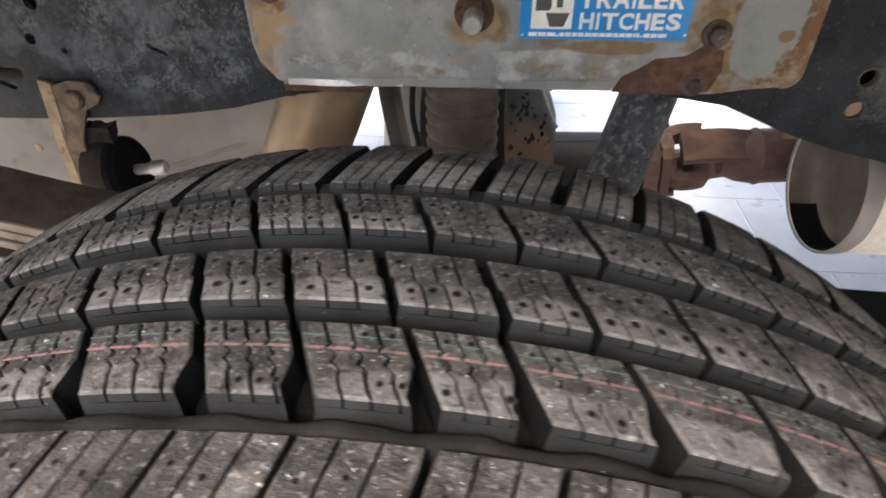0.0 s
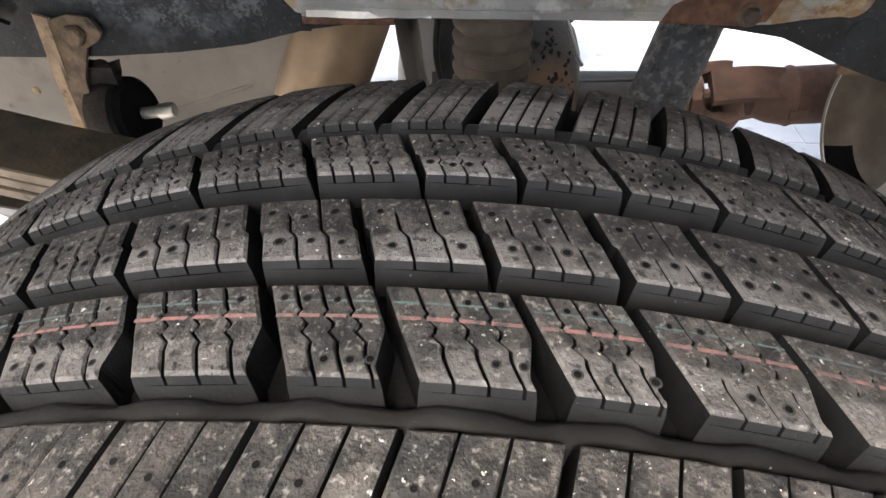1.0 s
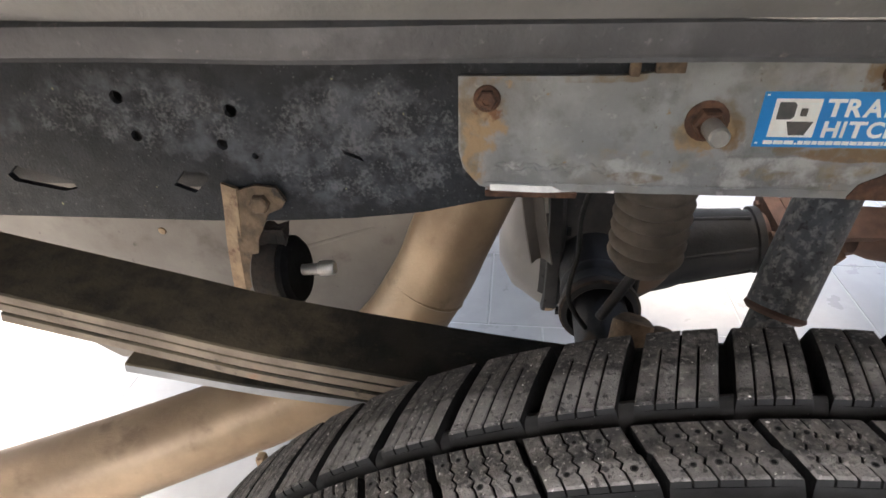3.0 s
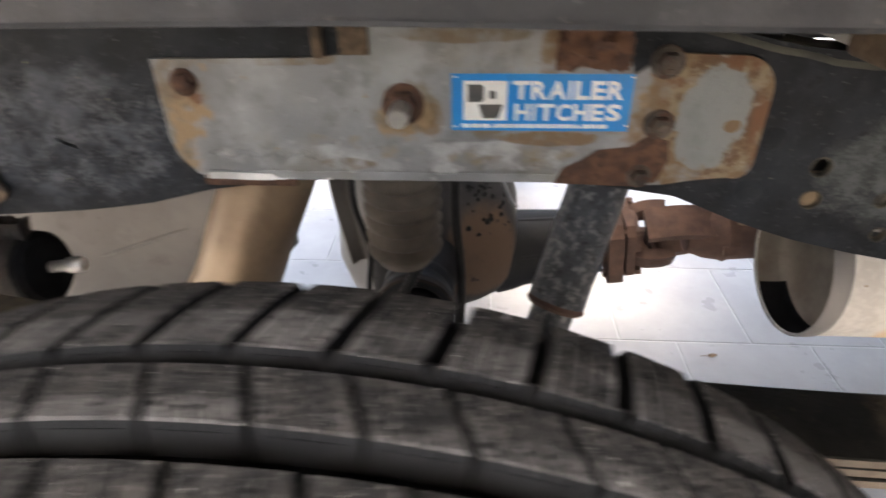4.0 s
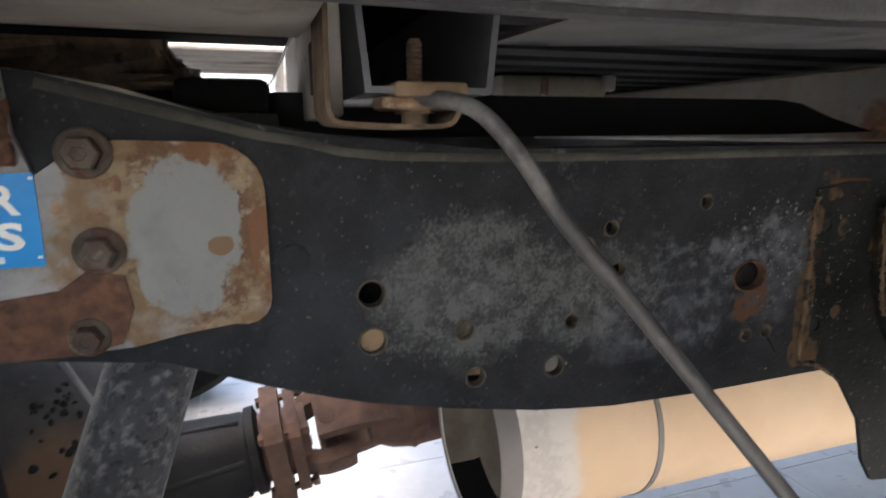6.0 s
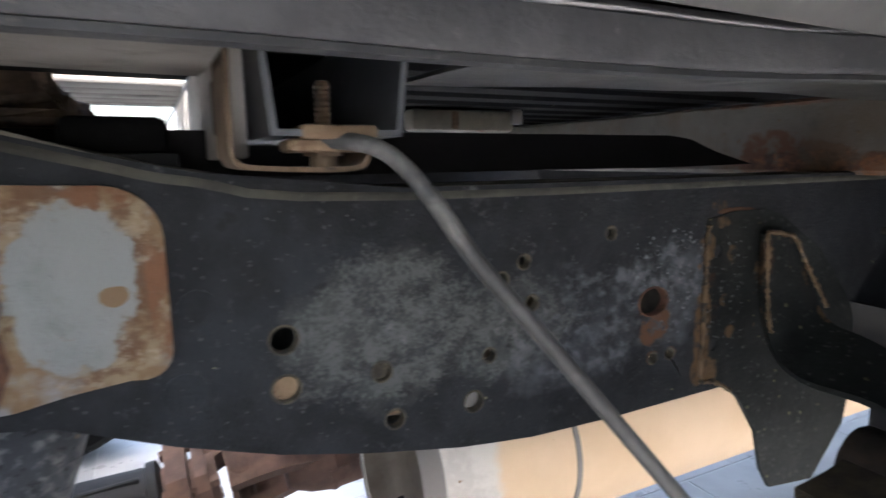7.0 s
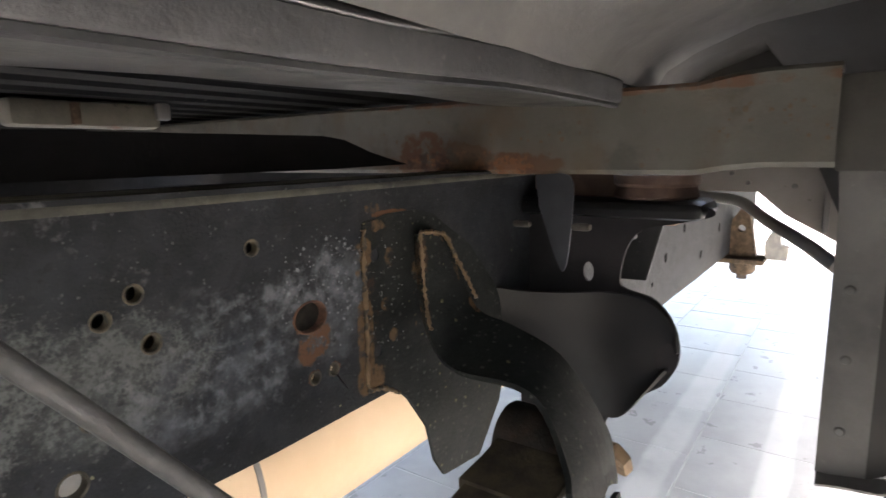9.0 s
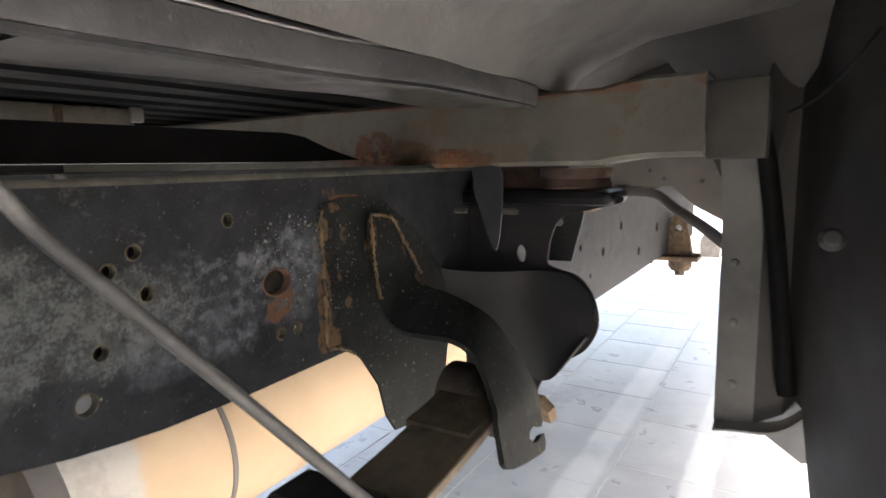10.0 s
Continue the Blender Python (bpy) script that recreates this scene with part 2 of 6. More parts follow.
plate_ochre = [
    ((0.19, 0.115, 0.052), 60, 0.70, 1.15, 0.85, ((0.13, 0.585, 0.772, 0.06, 0.1, 0.008), (0.195, 0.585, 0.778, 0.02, 0.1, 0.02), (0.225, 0.585, 0.81, 0.02, 0.1, 0.04), (0.02, 0.585, 0.79, 0.016, 0.1, 0.02), (0.125, 0.585, 0.845, 0.012, 0.1, 0.03)), 0.85)]
plate_rim = [
    ((0.17, 0.115, 0.06), 42, 0.80, 1.25, 0.85, ((-0.199, 0.585, 0.822, 0.034, 0.1, 0.03), (-0.003, 0.585, 0.800, 0.036, 0.1, 0.032), (-0.215, 0.585, 0.78, 0.012, 0.1, 0.05), (-0.12, 0.585, 0.842, 0.09, 0.1, 0.007), (0.09, 0.585, 0.746, 0.05, 0.1, 0.012), (-0.06, 0.585, 0.745, 0.03, 0.1, 0.008), (0.20, 0.585, 0.80, 0.02, 0.1, 0.03), (0.05, 0.585, 0.862, 0.08, 0.1, 0.008), (0.07, 0.585, 0.80, 0.03, 0.1, 0.03)), 0.75)]
plate_patch = [
    ((0.12, 0.115, 0.105), 24, 0.95, 1.4, 0.8, ((0.03, 0.585, 0.76, 0.2, 0.1, 0.014), (-0.16, 0.585, 0.79, 0.05, 0.1, 0.03)), 0.6),
    (OCHRE, 50, 0.9, 1.25, 0.85, ((-0.2, 0.585, 0.80, 0.03, 0.1, 0.04), (0.225, 0.585, 0.8, 0.03, 0.1, 0.06), (0.3, 0.585, 0.79, 0.014, 0.1, 0.06), (0.265, 0.585, 0.737, 0.05, 0.1, 0.012), (0.26, 0.585, 0.842, 0.05, 0.1, 0.010), (-0.005, 0.585, 0.79, 0.03, 0.1, 0.03), (0.12, 0.585, 0.762, 0.06, 0.1, 0.012), (-0.21, 0.585, 0.755, 0.015, 0.1, 0.03)))]
plate_rust = [
    (OCHRE_DULL, 40, 0.62, 0.95, 0.85, ((0.265, 0.585, 0.79, 0.07, 0.1, 0.085),)),
    ((0.25, 0.20, 0.13), 110, 0.95, 1.25, 0.85, ((0.265, 0.585, 0.79, 0.07, 0.1, 0.085),), 0.7),
    ((0.10, 0.06, 0.032), 60, 1.0, 1.35, 0.9, ((0.228, 0.585, 0.79, 0.02, 0.1, 0.05), (0.30, 0.585, 0.80, 0.012, 0.1, 0.05)), 0.9),
    ((0.11, 0.056, 0.03), 90, 1.0, 1.3, 0.9, ((0.268, 0.585, 0.79, 0.06, 0.1, 0.075),), 0.8),
    ((0.36, 0.32, 0.25), 260, 1.15, 1.3, 0.8, ((0.268, 0.585, 0.79, 0.06, 0.1, 0.075),), 0.35)]
plate_scale = [
    ((0.20, 0.208, 0.200), 80, 0.5, 0.72, 0.55, ((0.268, 0.585, 0.795, 0.031, 0.1, 0.043), (0.264, 0.585, 0.77, 0.026, 0.1, 0.03))),
    ((0.115, 0.128, 0.112), 30, 0.85, 1.4, 0.6, ((0.267, 0.585, 0.785, 0.03, 0.1, 0.05),), 0.6),
    (OCHRE_DULL, 90, 0.84, 0.9, 0.8, ((0.285, 0.585, 0.785, 0.008, 0.1, 0.006), (0.262, 0.585, 0.765, 0.004, 0.1, 0.003)))]
plate_wear = [
    (RUST, 90, 0.98, 1.3, 0.9, ((-0.2, 0.585, 0.815, 0.022, 0.1, 0.022), (0.222, 0.585, 0.81, 0.018, 0.1, 0.06), (0.308, 0.585, 0.79, 0.008, 0.1, 0.06), (0.285, 0.585, 0.84, 0.025, 0.1, 0.01), (0.0, 0.585, 0.8, 0.02, 0.1, 0.02), (0.155, 0.585, 0.85, 0.035, 0.1, 0.018), (-0.18, 0.585, 0.731, 0.05, 0.1, 0.004))),
    ((0.12, 0.05, 0.028), 30, 0.93, 1.02, 0.95, ((0.18, 0.585, 0.741, 0.03, 0.1, 0.016), (0.205, 0.585, 0.755, 0.022, 0.1, 0.016)))]
plate_paint = mat("grey_hitch_paint", (0.195, 0.195, 0.193), (0.275, 0.275, 0.270), 16, 0.5, 0.15, 0.4, 300, plate_mottling + plate_stains_highlight + plate_ochre + plate_rim + plate_patch + plate_rust + plate_scale + plate_wear, lift=0.8)
rust_metal = mat("rusted_steel", (0.06, 0.03, 0.02), (0.125, 0.06, 0.033), 60, 0.9, 0, 1.0, 160, [((0.18, 0.092, 0.045), 90, 0.60, 0.75, 0.95, ()), ((0.035, 0.02, 0.014), 55, 0.55, 0.7, 0.95, ())])
shaft_rust = mat("brown_rust", (0.062, 0.035, 0.026), (0.105, 0.06, 0.043), 25, 0.85, 0, 0.35, 200, [((0.075, 0.04, 0.03), 30, 0.6, 0.75, 0.9, ())])
bolt_metal = mat("bolt_steel", (0.045, 0.034, 0.026), (0.10, 0.078, 0.06), 60, 0.65, 0.2, 0.7, 240, [(RUST_DARK, 70, 0.5, 0.66, 0.9, ()), ((0.20, 0.17, 0.13), 110, 0.62, 0.74, 0.8, (), 0.6)])
bare_metal = mat("bare_steel", (0.36, 0.345, 0.32), (0.48, 0.46, 0.42), 60, 0.38, 0.7, 0.3, 300)
leaf_metal = mat("spring_steel", (0.010, 0.0095, 0.0088), (0.026, 0.023, 0.018), 16, 0.6, 0, 0.5, 220, [((0.095, 0.076, 0.05), 45, 0.35, 1.3, 0.9, ((-0.6, 0.46, 0.69, 0.35, 0.2, 0.1), (0.49, 0.455, 0.56, 0.075, 0.06, 0.1), (0.76, 0.46, 0.57, 0.12, 0.2, 0.1)), 0.8), ((0.07, 0.062, 0.04), 90, 0.60, 0.72, 0.9, (), 0.7)], spec=0.2)
eye_metal = mat("brown_black_steel", (0.014, 0.012, 0.011), (0.036, 0.026, 0.019), 30, 0.7, 0, 0.6, 220, [((0.07, 0.04, 0.025), 40, 0.58, 0.72, 0.9, (), 0.8)], spec=0.25)
mount_brown = mat("brown_mount_steel", (0.045, 0.026, 0.020), (0.075, 0.045, 0.034), 30, 0.8, 0, 0.4, 200)
leaf_side = mat("rusted_leaf_edge", (0.10, 0.078, 0.058), (0.165, 0.132, 0.10), 22, 0.85, 0, 0.5, 220, [((0.20, 0.085, 0.04), 11, 0.54, 0.70, 0.9, ()), ((0.05, 0.04, 0.035), 35, 0.6, 0.72, 0.9, ())])
axle_black = mat("axle_paint", (0.0065, 0.0068, 0.0075), (0.014, 0.015, 0.0172), 8, 0.6, 0, 0.3, 160, [((0.045, 0.03, 0.02), 14, 0.6, 0.74, 0.85, (), 0.8), ((0.035, 0.039, 0.046), 9, 0.62, 0.77, 0.6, (), 0.6), ((0.07, 0.07, 0.07), 120, 0.68, 0.77, 0.8, (), 0.5)], spec=0.2)
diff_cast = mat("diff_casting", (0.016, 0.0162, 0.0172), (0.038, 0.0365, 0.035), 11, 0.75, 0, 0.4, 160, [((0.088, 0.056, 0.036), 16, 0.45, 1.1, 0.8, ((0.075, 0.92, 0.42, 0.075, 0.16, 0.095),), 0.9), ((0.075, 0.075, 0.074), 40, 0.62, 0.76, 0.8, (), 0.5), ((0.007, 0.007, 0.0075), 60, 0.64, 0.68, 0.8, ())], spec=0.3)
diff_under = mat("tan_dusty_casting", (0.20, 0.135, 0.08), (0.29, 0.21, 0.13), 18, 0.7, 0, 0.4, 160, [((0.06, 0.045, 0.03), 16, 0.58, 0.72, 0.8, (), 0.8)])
shock_paint = mat("shock_paint", (0.03, 0.033, 0.038), (0.055, 0.06, 0.068), 20, 0.5, 0, 0.3, 220, [((0.2, 0.205, 0.2), 95, 0.47, 0.66, 0.9, (), 0.7), ((0.01, 0.01, 0.011), 130, 0.56, 0.66, 0.6, (), 0.8), ((0.16, 0.13, 0.09), 60, 0.7, 0.75, 0.9, ())], spec=0.3)
bumper_foam = mat("dusty_bump_rubber", (0.062, 0.05, 0.038), (0.108, 0.088, 0.066), 20, 0.9, 0, 0.5, 250, [((0.045, 0.038, 0.032), 25, 0.56, 0.72, 0.9, (), 0.8)])
muffler_tan = mat("tan_coated_steel", (0.58, 0.43, 0.28), (0.64, 0.485, 0.33), 7, 0.75, 0, 0.12, 160, [
    ((0.56, 0.53, 0.48), 8, 0.35, 0.75, 0.7, ((0.53, 0.86, 0.475, 0.115, 0.4, 0.4),)), ((0.38, 0.355, 0.315), 95, 0.7, 1.3, 0.75, ((0.53, 0.86, 0.475, 0.11, 0.4, 0.4),), 0.5), ((0.2, 0.12, 0.06), 60, 0.72, 0.76, 0.8, ())], lift=0.6, spec=0.25)
muffler_in = mat("sooty_steel", (0.11, 0.09, 0.068), (0.175, 0.15, 0.12), 12, 0.6, 0.3, 0.2)
pipe_tan = mat("dusty_exhaust_steel", (0.185, 0.128, 0.08), (0.26, 0.19, 0.122), 9, 0.45, 0.4, 0.2, 200, [((0.12, 0.08, 0.05), 14, 0.58, 0.75, 0.7, (), 0.8), ((0.36, 0.3, 0.22), 60, 0.66, 0.78, 0.7, (), 0.5)])
shield_brown = mat("brown_dusty_sheet", (0.095, 0.085, 0.075), (0.14, 0.127, 0.113), 5, 0.55, 0.2, 0.2, 160, [((0.06, 0.05, 0.042), 9, 0.54, 0.75, 0.7, (), 0.85), ((0.04, 0.034, 0.03), 60, 0.66, 0.74, 0.8, (), 0.7)])
skin_pale = mat("pale_dirty_sheet", (0.40, 0.38, 0.35), (0.52, 0.50, 0.465), 9, 0.6, 0, 0.3, 160, [((0.16, 0.13, 0.10), 22, 0.54, 0.72, 0.8, (), 0.8), ((0.05, 0.04, 0.035), 35, 0.64, 0.72, 0.9, (), 0.85)])
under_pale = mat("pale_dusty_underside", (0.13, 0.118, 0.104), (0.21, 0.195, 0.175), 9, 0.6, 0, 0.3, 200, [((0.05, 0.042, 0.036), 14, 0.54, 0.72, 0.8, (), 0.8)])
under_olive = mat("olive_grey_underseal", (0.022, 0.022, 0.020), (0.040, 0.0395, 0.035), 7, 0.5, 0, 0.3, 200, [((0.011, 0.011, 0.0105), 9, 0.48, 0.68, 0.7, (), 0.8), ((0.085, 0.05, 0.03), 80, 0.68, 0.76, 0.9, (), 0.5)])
tab_blue = mat("blue_grey_sheet", (0.016, 0.018, 0.023), (0.028, 0.031, 0.037), 20, 0.45, 0, 0.2, 200)
shield_grey = mat("dusty_grey_sheet", (0.165, 0.1537, 0.1425), (0.2175, 0.2063, 0.1935), 5, 0.55, 0.2, 0.2, 160, [((0.13, 0.11, 0.09), 9, 0.58, 0.75, 0.7, (), 0.85), ((0.07, 0.06, 0.05), 60, 0.68, 0.74, 0.8, (), 0.7)])
sill_paint_marks = [
    ((0.080, 0.036, 0.019), 70, 0.55, 0.95, 0.9, ((0.97, 0.655, 0.848, 0.1, 0.085, 0.025), (0.97, 0.575, 0.843, 0.1, 0.085, 0.018), (0.97, 0.685, 0.868, 0.1, 0.045, 0.022)), 0.95),
    ((0.155, 0.068, 0.028), 150, 0.9, 1.2, 0.9, ((0.97, 0.62, 0.846, 0.1, 0.12, 0.020),), 0.9),
    ((0.035, 0.018, 0.012), 90, 1.05, 1.35, 0.9, ((0.97, 0.65, 0.848, 0.1, 0.09, 0.018),), 0.8),
    ((0.085, 0.050, 0.028), -95, 0.62, 0.82, 0.9, (), 0.55)]
sill_paint_wear = [
    ((0.10, 0.058, 0.028), -120, 1.0, 1.35, 0.9, ((0.97, 0.30, 0.875, 0.1, 0.07, 0.03), (0.97, 0.55, 0.878, 0.1, 0.14, 0.012)), 0.7),
    ((0.115, 0.112, 0.098), 30, 0.58, 0.76, 0.6, (), 0.4),
    ((0.045, 0.045, 0.04), 20, 0.52, 0.7, 0.7, (), 0.75),
    ((0.080, 0.058, 0.036), 14, 0.48, 0.70, 0.8, (), 0.6),
    ((0.10, 0.046, 0.024), 50, 0.80, 1.2, 0.9, ((0.975, 0.5, 0.92, 0.1, 0.4, 0.008),), 0.8)]
sill_paint = mat("primer_grey_sill", (0.066, 0.064, 0.053), (0.095, 0.092, 0.079), 8, 0.6, 0, 0.3, 240, sill_paint_marks + sill_paint_wear, lift=0.5)
# Sill olive made darker, for the shadow on the sill's end.
sill_end = mat("dark_olive_underseal", (0.030, 0.029, 0.025), (0.048, 0.046, 0.039), 12, 0.7, 0, 0.3, 240, [((0.09, 0.05, 0.03), 90, 0.64, 0.72, 0.9, (), 0.7)])
lip_paint = mat("grey_bed_underseal", (0.034, 0.0348, 0.037), (0.066, 0.0662, 0.069), 10, 0.6, 0, 0.6, 120, [((0.020, 0.021, 0.022), 11, 0.50, 0.70, 0.7, (), 0.6), ((0.036, 0.037, 0.04), 6, 0.46, 0.62, 0.7, (), 0.85), ((0.16, 0.158, 0.15), 130, 0.6, 0.74, 0.8, (), 0.5), ((0.035, 0.035, 0.038), 18, 0.51, 0.64, 0.7, (), 0.85), ((0.2, 0.18, 0.15), 60, 0.66, 0.76, 0.8, (), 0.7)])
house_paint = mat("grey_wheelhouse", (0.078, 0.077, 0.074), (0.118, 0.1155, 0.111), 6, 0.6, 0, 0.3, 140, [((0.040, 0.041, 0.043), 7, 0.50, 0.72, 0.65, (), 0.7), ((0.15, 0.146, 0.138), 16, 0.56, 0.78, 0.7, (), 0.45), ((0.07, 0.07, 0.07), 10, 0.58, 0.72, 0.6, (), 0.8), ((0.2, 0.195, 0.18), 90, 0.64, 0.76, 0.8, (), 0.5)])
liner_black = mat("black_liner_plastic", (0.022, 0.021, 0.020), (0.034, 0.032, 0.03), 6, 0.55, 0, 0.15, 120, spec=0.3)
# Set blacker than bed paint would be, for the shade under the bed.
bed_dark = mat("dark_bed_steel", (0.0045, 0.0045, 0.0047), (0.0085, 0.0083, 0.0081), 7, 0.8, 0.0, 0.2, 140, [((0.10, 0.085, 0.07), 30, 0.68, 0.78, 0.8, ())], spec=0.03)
hat_grey = mat("grey_galvanised", (0.10, 0.107, 0.117), (0.16, 0.166, 0.177), 12, 0.5, 0.3, 0.2, 200)
rod_grey = mat("zinc_rod", (0.04896, 0.04824, 0.04752), (0.09, 0.08856, 0.08568), 30, 0.55, 0.2, 0.4, 300, [((0.24, 0.232, 0.216), 60, 0.6, 1.6, 0.8, ((0.42, 0.475, 0.85, 0.04, 0.08, 0.045),), 0.8), ((0.04, 0.04, 0.04), 60, 0.6, 0.72, 0.6, (), 0.7)])
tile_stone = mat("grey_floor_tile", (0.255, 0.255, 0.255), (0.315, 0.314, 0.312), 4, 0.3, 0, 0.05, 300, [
    # First layer: pale bands painted for light reflected off the floor.
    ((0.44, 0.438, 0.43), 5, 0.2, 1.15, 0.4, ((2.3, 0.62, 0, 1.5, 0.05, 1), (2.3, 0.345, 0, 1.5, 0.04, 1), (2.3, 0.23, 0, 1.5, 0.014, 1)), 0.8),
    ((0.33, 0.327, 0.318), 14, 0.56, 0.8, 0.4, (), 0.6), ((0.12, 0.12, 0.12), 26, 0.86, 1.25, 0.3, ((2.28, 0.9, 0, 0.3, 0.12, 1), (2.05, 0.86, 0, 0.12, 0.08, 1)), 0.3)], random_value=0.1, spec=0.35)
grout = mat("pale_grout", (0.33, 0.33, 0.325), (0.40, 0.398, 0.39), 9, 0.5, 0, 0.2)
sticker_blue = mat("blue_vinyl", (0.008, 0.20, 0.52), (0.012, 0.23, 0.57), 30, 0.35, 0, 0.05)
sticker_white = mat("white_vinyl", (0.78, 0.76, 0.72), (0.7, 0.67, 0.62), 60, 0.4, 0, 0.05)
sticker_dark = mat("dark_print", (0.05, 0.05, 0.05), (0.09, 0.08, 0.07), 60, 0.5)
cable_black = mat("black_cable_sheath", (0.008, 0.008, 0.008), (0.014, 0.014, 0.014), 30, 0.6, spec=0.1)
beam_black = mat("deep_black_underseal", (0.0085, 0.008, 0.0095), (0.014, 0.013, 0.015), 9, 0.75, 0, 0.3, 200, spec=0.25)
cup_black = mat("satin_black_paint", (0.0055, 0.0057, 0.0062), (0.0095, 0.0098, 0.0106), 8, 0.36, 0, 0.1, 200, spec=0.16)
clip_dark = mat("dark_rusted_steel", (0.065, 0.044, 0.027), (0.145, 0.10, 0.062), 50, 0.85, 0, 0.7, 220, [((0.19, 0.13, 0.075), 90, 0.60, 0.75, 0.9, ()), ((0.02, 0.018, 0.016), 40, 0.56, 0.7, 0.9, ())])
bead_rust = mat("ochre_brown_scale", (0.10, 0.066, 0.036), (0.16, 0.108, 0.06), 80, 0.9, 0, 0.8, 260, [((0.02, 0.02, 0.018), 60, 0.52, 0.64, 0.9, (), 0.9)])
clip_rust = mat("tan_rusted_clip", (0.145, 0.096, 0.058), (0.235, 0.165, 0.10), 50, 0.85, 0, 0.7, 220, [(RUST_DARK, 60, 0.56, 0.68, 0.9, (), 0.85), ((0.33, 0.26, 0.17), 110, 0.62, 0.72, 0.9, (), 0.6)])


# ---- mesh helpers ----
def finish(bm, name, material, smooth=35):
    bmesh.ops.recalc_face_normals(bm, faces=bm.faces)
    me = bpy.data.meshes.new(name)
    bm.to_mesh(me)
    bm.free()
    for m in material if isinstance(material, (list, tuple)) else [material]:
        me.materials.append(m)
    if smooth:
        me.shade_smooth()
        me.set_sharp_from_angle(angle=radians(smooth))
    return me


def part(name, bm, material, parent=None, label="", smooth=35):
    ob = new(name, finish(bm, name, material, smooth))
    if parent is not None:
        ob.parent = parent
    if label:
        ob["label"] = label
    return ob


def thing(name, label, category, place=(0, 0, 0), group="", kind=""):
    ob = new(name)
    ob.location = place
    ob.empty_display_size = 0.05
    return tagged(ob, label, category, group, kind)


def at_world(ob, parent):
    """Parents ob, whose mesh is in world places, under a thing or part that stands elsewhere."""
    ob.parent = parent
    up, shift = parent, Vector()
    while up is not None:
        shift -= up.location
        up = up.parent
    ob.location = shift
    return ob


def wpart(name, bm, material, parent, label="", smooth=35):
    ob = part(name, bm, material, None, label, smooth)
    return at_world(ob, parent)


def box(lo, hi, bevel=0.0, bm=None):
    bm = bm or bmesh.new()
    made = bmesh.ops.create_cube(bm, size=1.0)["verts"]
    for v in made:
        v.co = Vector([lo[i] + (v.co[i] + 0.5) * (hi[i] - lo[i]) for i in range(3)])
    if bevel:
        edges = list({e for v in made for e in v.link_edges})
        bmesh.ops.bevel(bm, geom=edges, offset=bevel, segments=2, affect="EDGES", profile=0.5)
    return bm


def crust(bm, amount, scale, cuts=5):
    """Breaks a smooth form up into an uneven, corroded one."""
    bmesh.ops.subdivide_edges(bm, edges=bm.edges[:], cuts=cuts, use_grid_fill=True)
    bm.normal_update()
    for v in bm.verts:
        v.co += v.normal * (noise.noise(v.co * scale) + 0.5 * noise.noise(v.co * scale * 2.7)) * amount
    return bm


def arc(cx, cy, r, a0, a1, n=8, ry=None):
    return [(cx + r * math.cos(radians(a0 + (a1 - a0) * i / n)), cy + (ry or r) * math.sin(radians(a0 + (a1 - a0) * i / n))) for i in range(n + 1)]


def ring(cx, cy, r, n=18, ry=None):
    return arc(cx, cy, r, 0, 360, n, ry)[:-1]


def plate(outline, holes, thick, put, bevel=0.0, bm=None):
    """A flat plate with through holes: outline and holes in (a, b), put(a, b, depth) gives the place."""
    bm = bm or bmesh.new()
    edges = []
    for loop in (outline, *holes):
        vs = [bm.verts.new(put(a, b, 0.0)) for a, b in loop]
        edges += [bm.edges.new((vs[i], vs[(i + 1) % len(vs)])) for i in range(len(vs))]
    faces = [f for f in bmesh.ops.triangle_fill(bm, edges=edges, use_beauty=True)["geom"] if isinstance(f, bmesh.types.BMFace)]
    shift = Vector(put(0, 0, thick)) - Vector(put(0, 0, 0))
    out = bmesh.ops.extrude_face_region(bm, geom=faces)["geom"]
    bmesh.ops.translate(bm, verts=[v for v in out if isinstance(v, bmesh.types.BMVert)], vec=shift)
    return bm


def on_y(y):
    return lambda a, b, d: (a, y + d, b)


def on_x(x):
    return lambda a, b, d: (x + d, a, b)


def frames_along(path):
    pts = [Vector(p) for p in path]
    normal = None
    for i, p in enumerate(pts):
        d = (pts[min(i + 1, len(pts) - 1)] - pts[max(i - 1, 0)]).normalized()
        if normal is None:
            normal = d.orthogonal().normalized()
        normal = (normal - d * normal.dot(d)).normalized()
        yield p, d, normal, d.cross(normal)


def tube(path, r, n=16, bm=None, caps=True):
    bm = bm or bmesh.new()
    rows = []
    radii = r if isinstance(r, (list, tuple)) else [r] * len(path)
    for (p, d, u, v), rr in zip(frames_along(path), radii):
        rows.append([bm.verts.new(p + rr * (math.cos(2 * math.pi * k / n) * u + math.sin(2 * math.pi * k / n) * v)) for k in range(n)])
    for a, b in zip(rows, rows[1:]):
        for k in range(n):
            bm.faces.new((a[k], a[(k + 1) % n], b[(k + 1) % n], b[k]))
    if caps:
        bm.faces.new(rows[0])
        bm.faces.new(rows[-1])
    return bm


def smooth_path(points, steps=8):
    """Catmull-Rom through the points."""
    p = [Vector(q) for q in points]
    p = [2 * p[0] - p[1], *p, 2 * p[-1] - p[-2]]
    out = []
    for i in range(1, len(p) - 2):
        for k in range(steps):
            t = k / steps
            out.append(0.5 * (2 * p[i] + (p[i + 1] - p[i - 1]) * t + (2 * p[i - 1] - 5 * p[i] + 4 * p[i + 1] - p[i + 2]) * t * t + (3 * p[i] - p[i - 1] - 3 * p[i + 1] + p[i + 2]) * t ** 3))
    return out + [p[-2]]


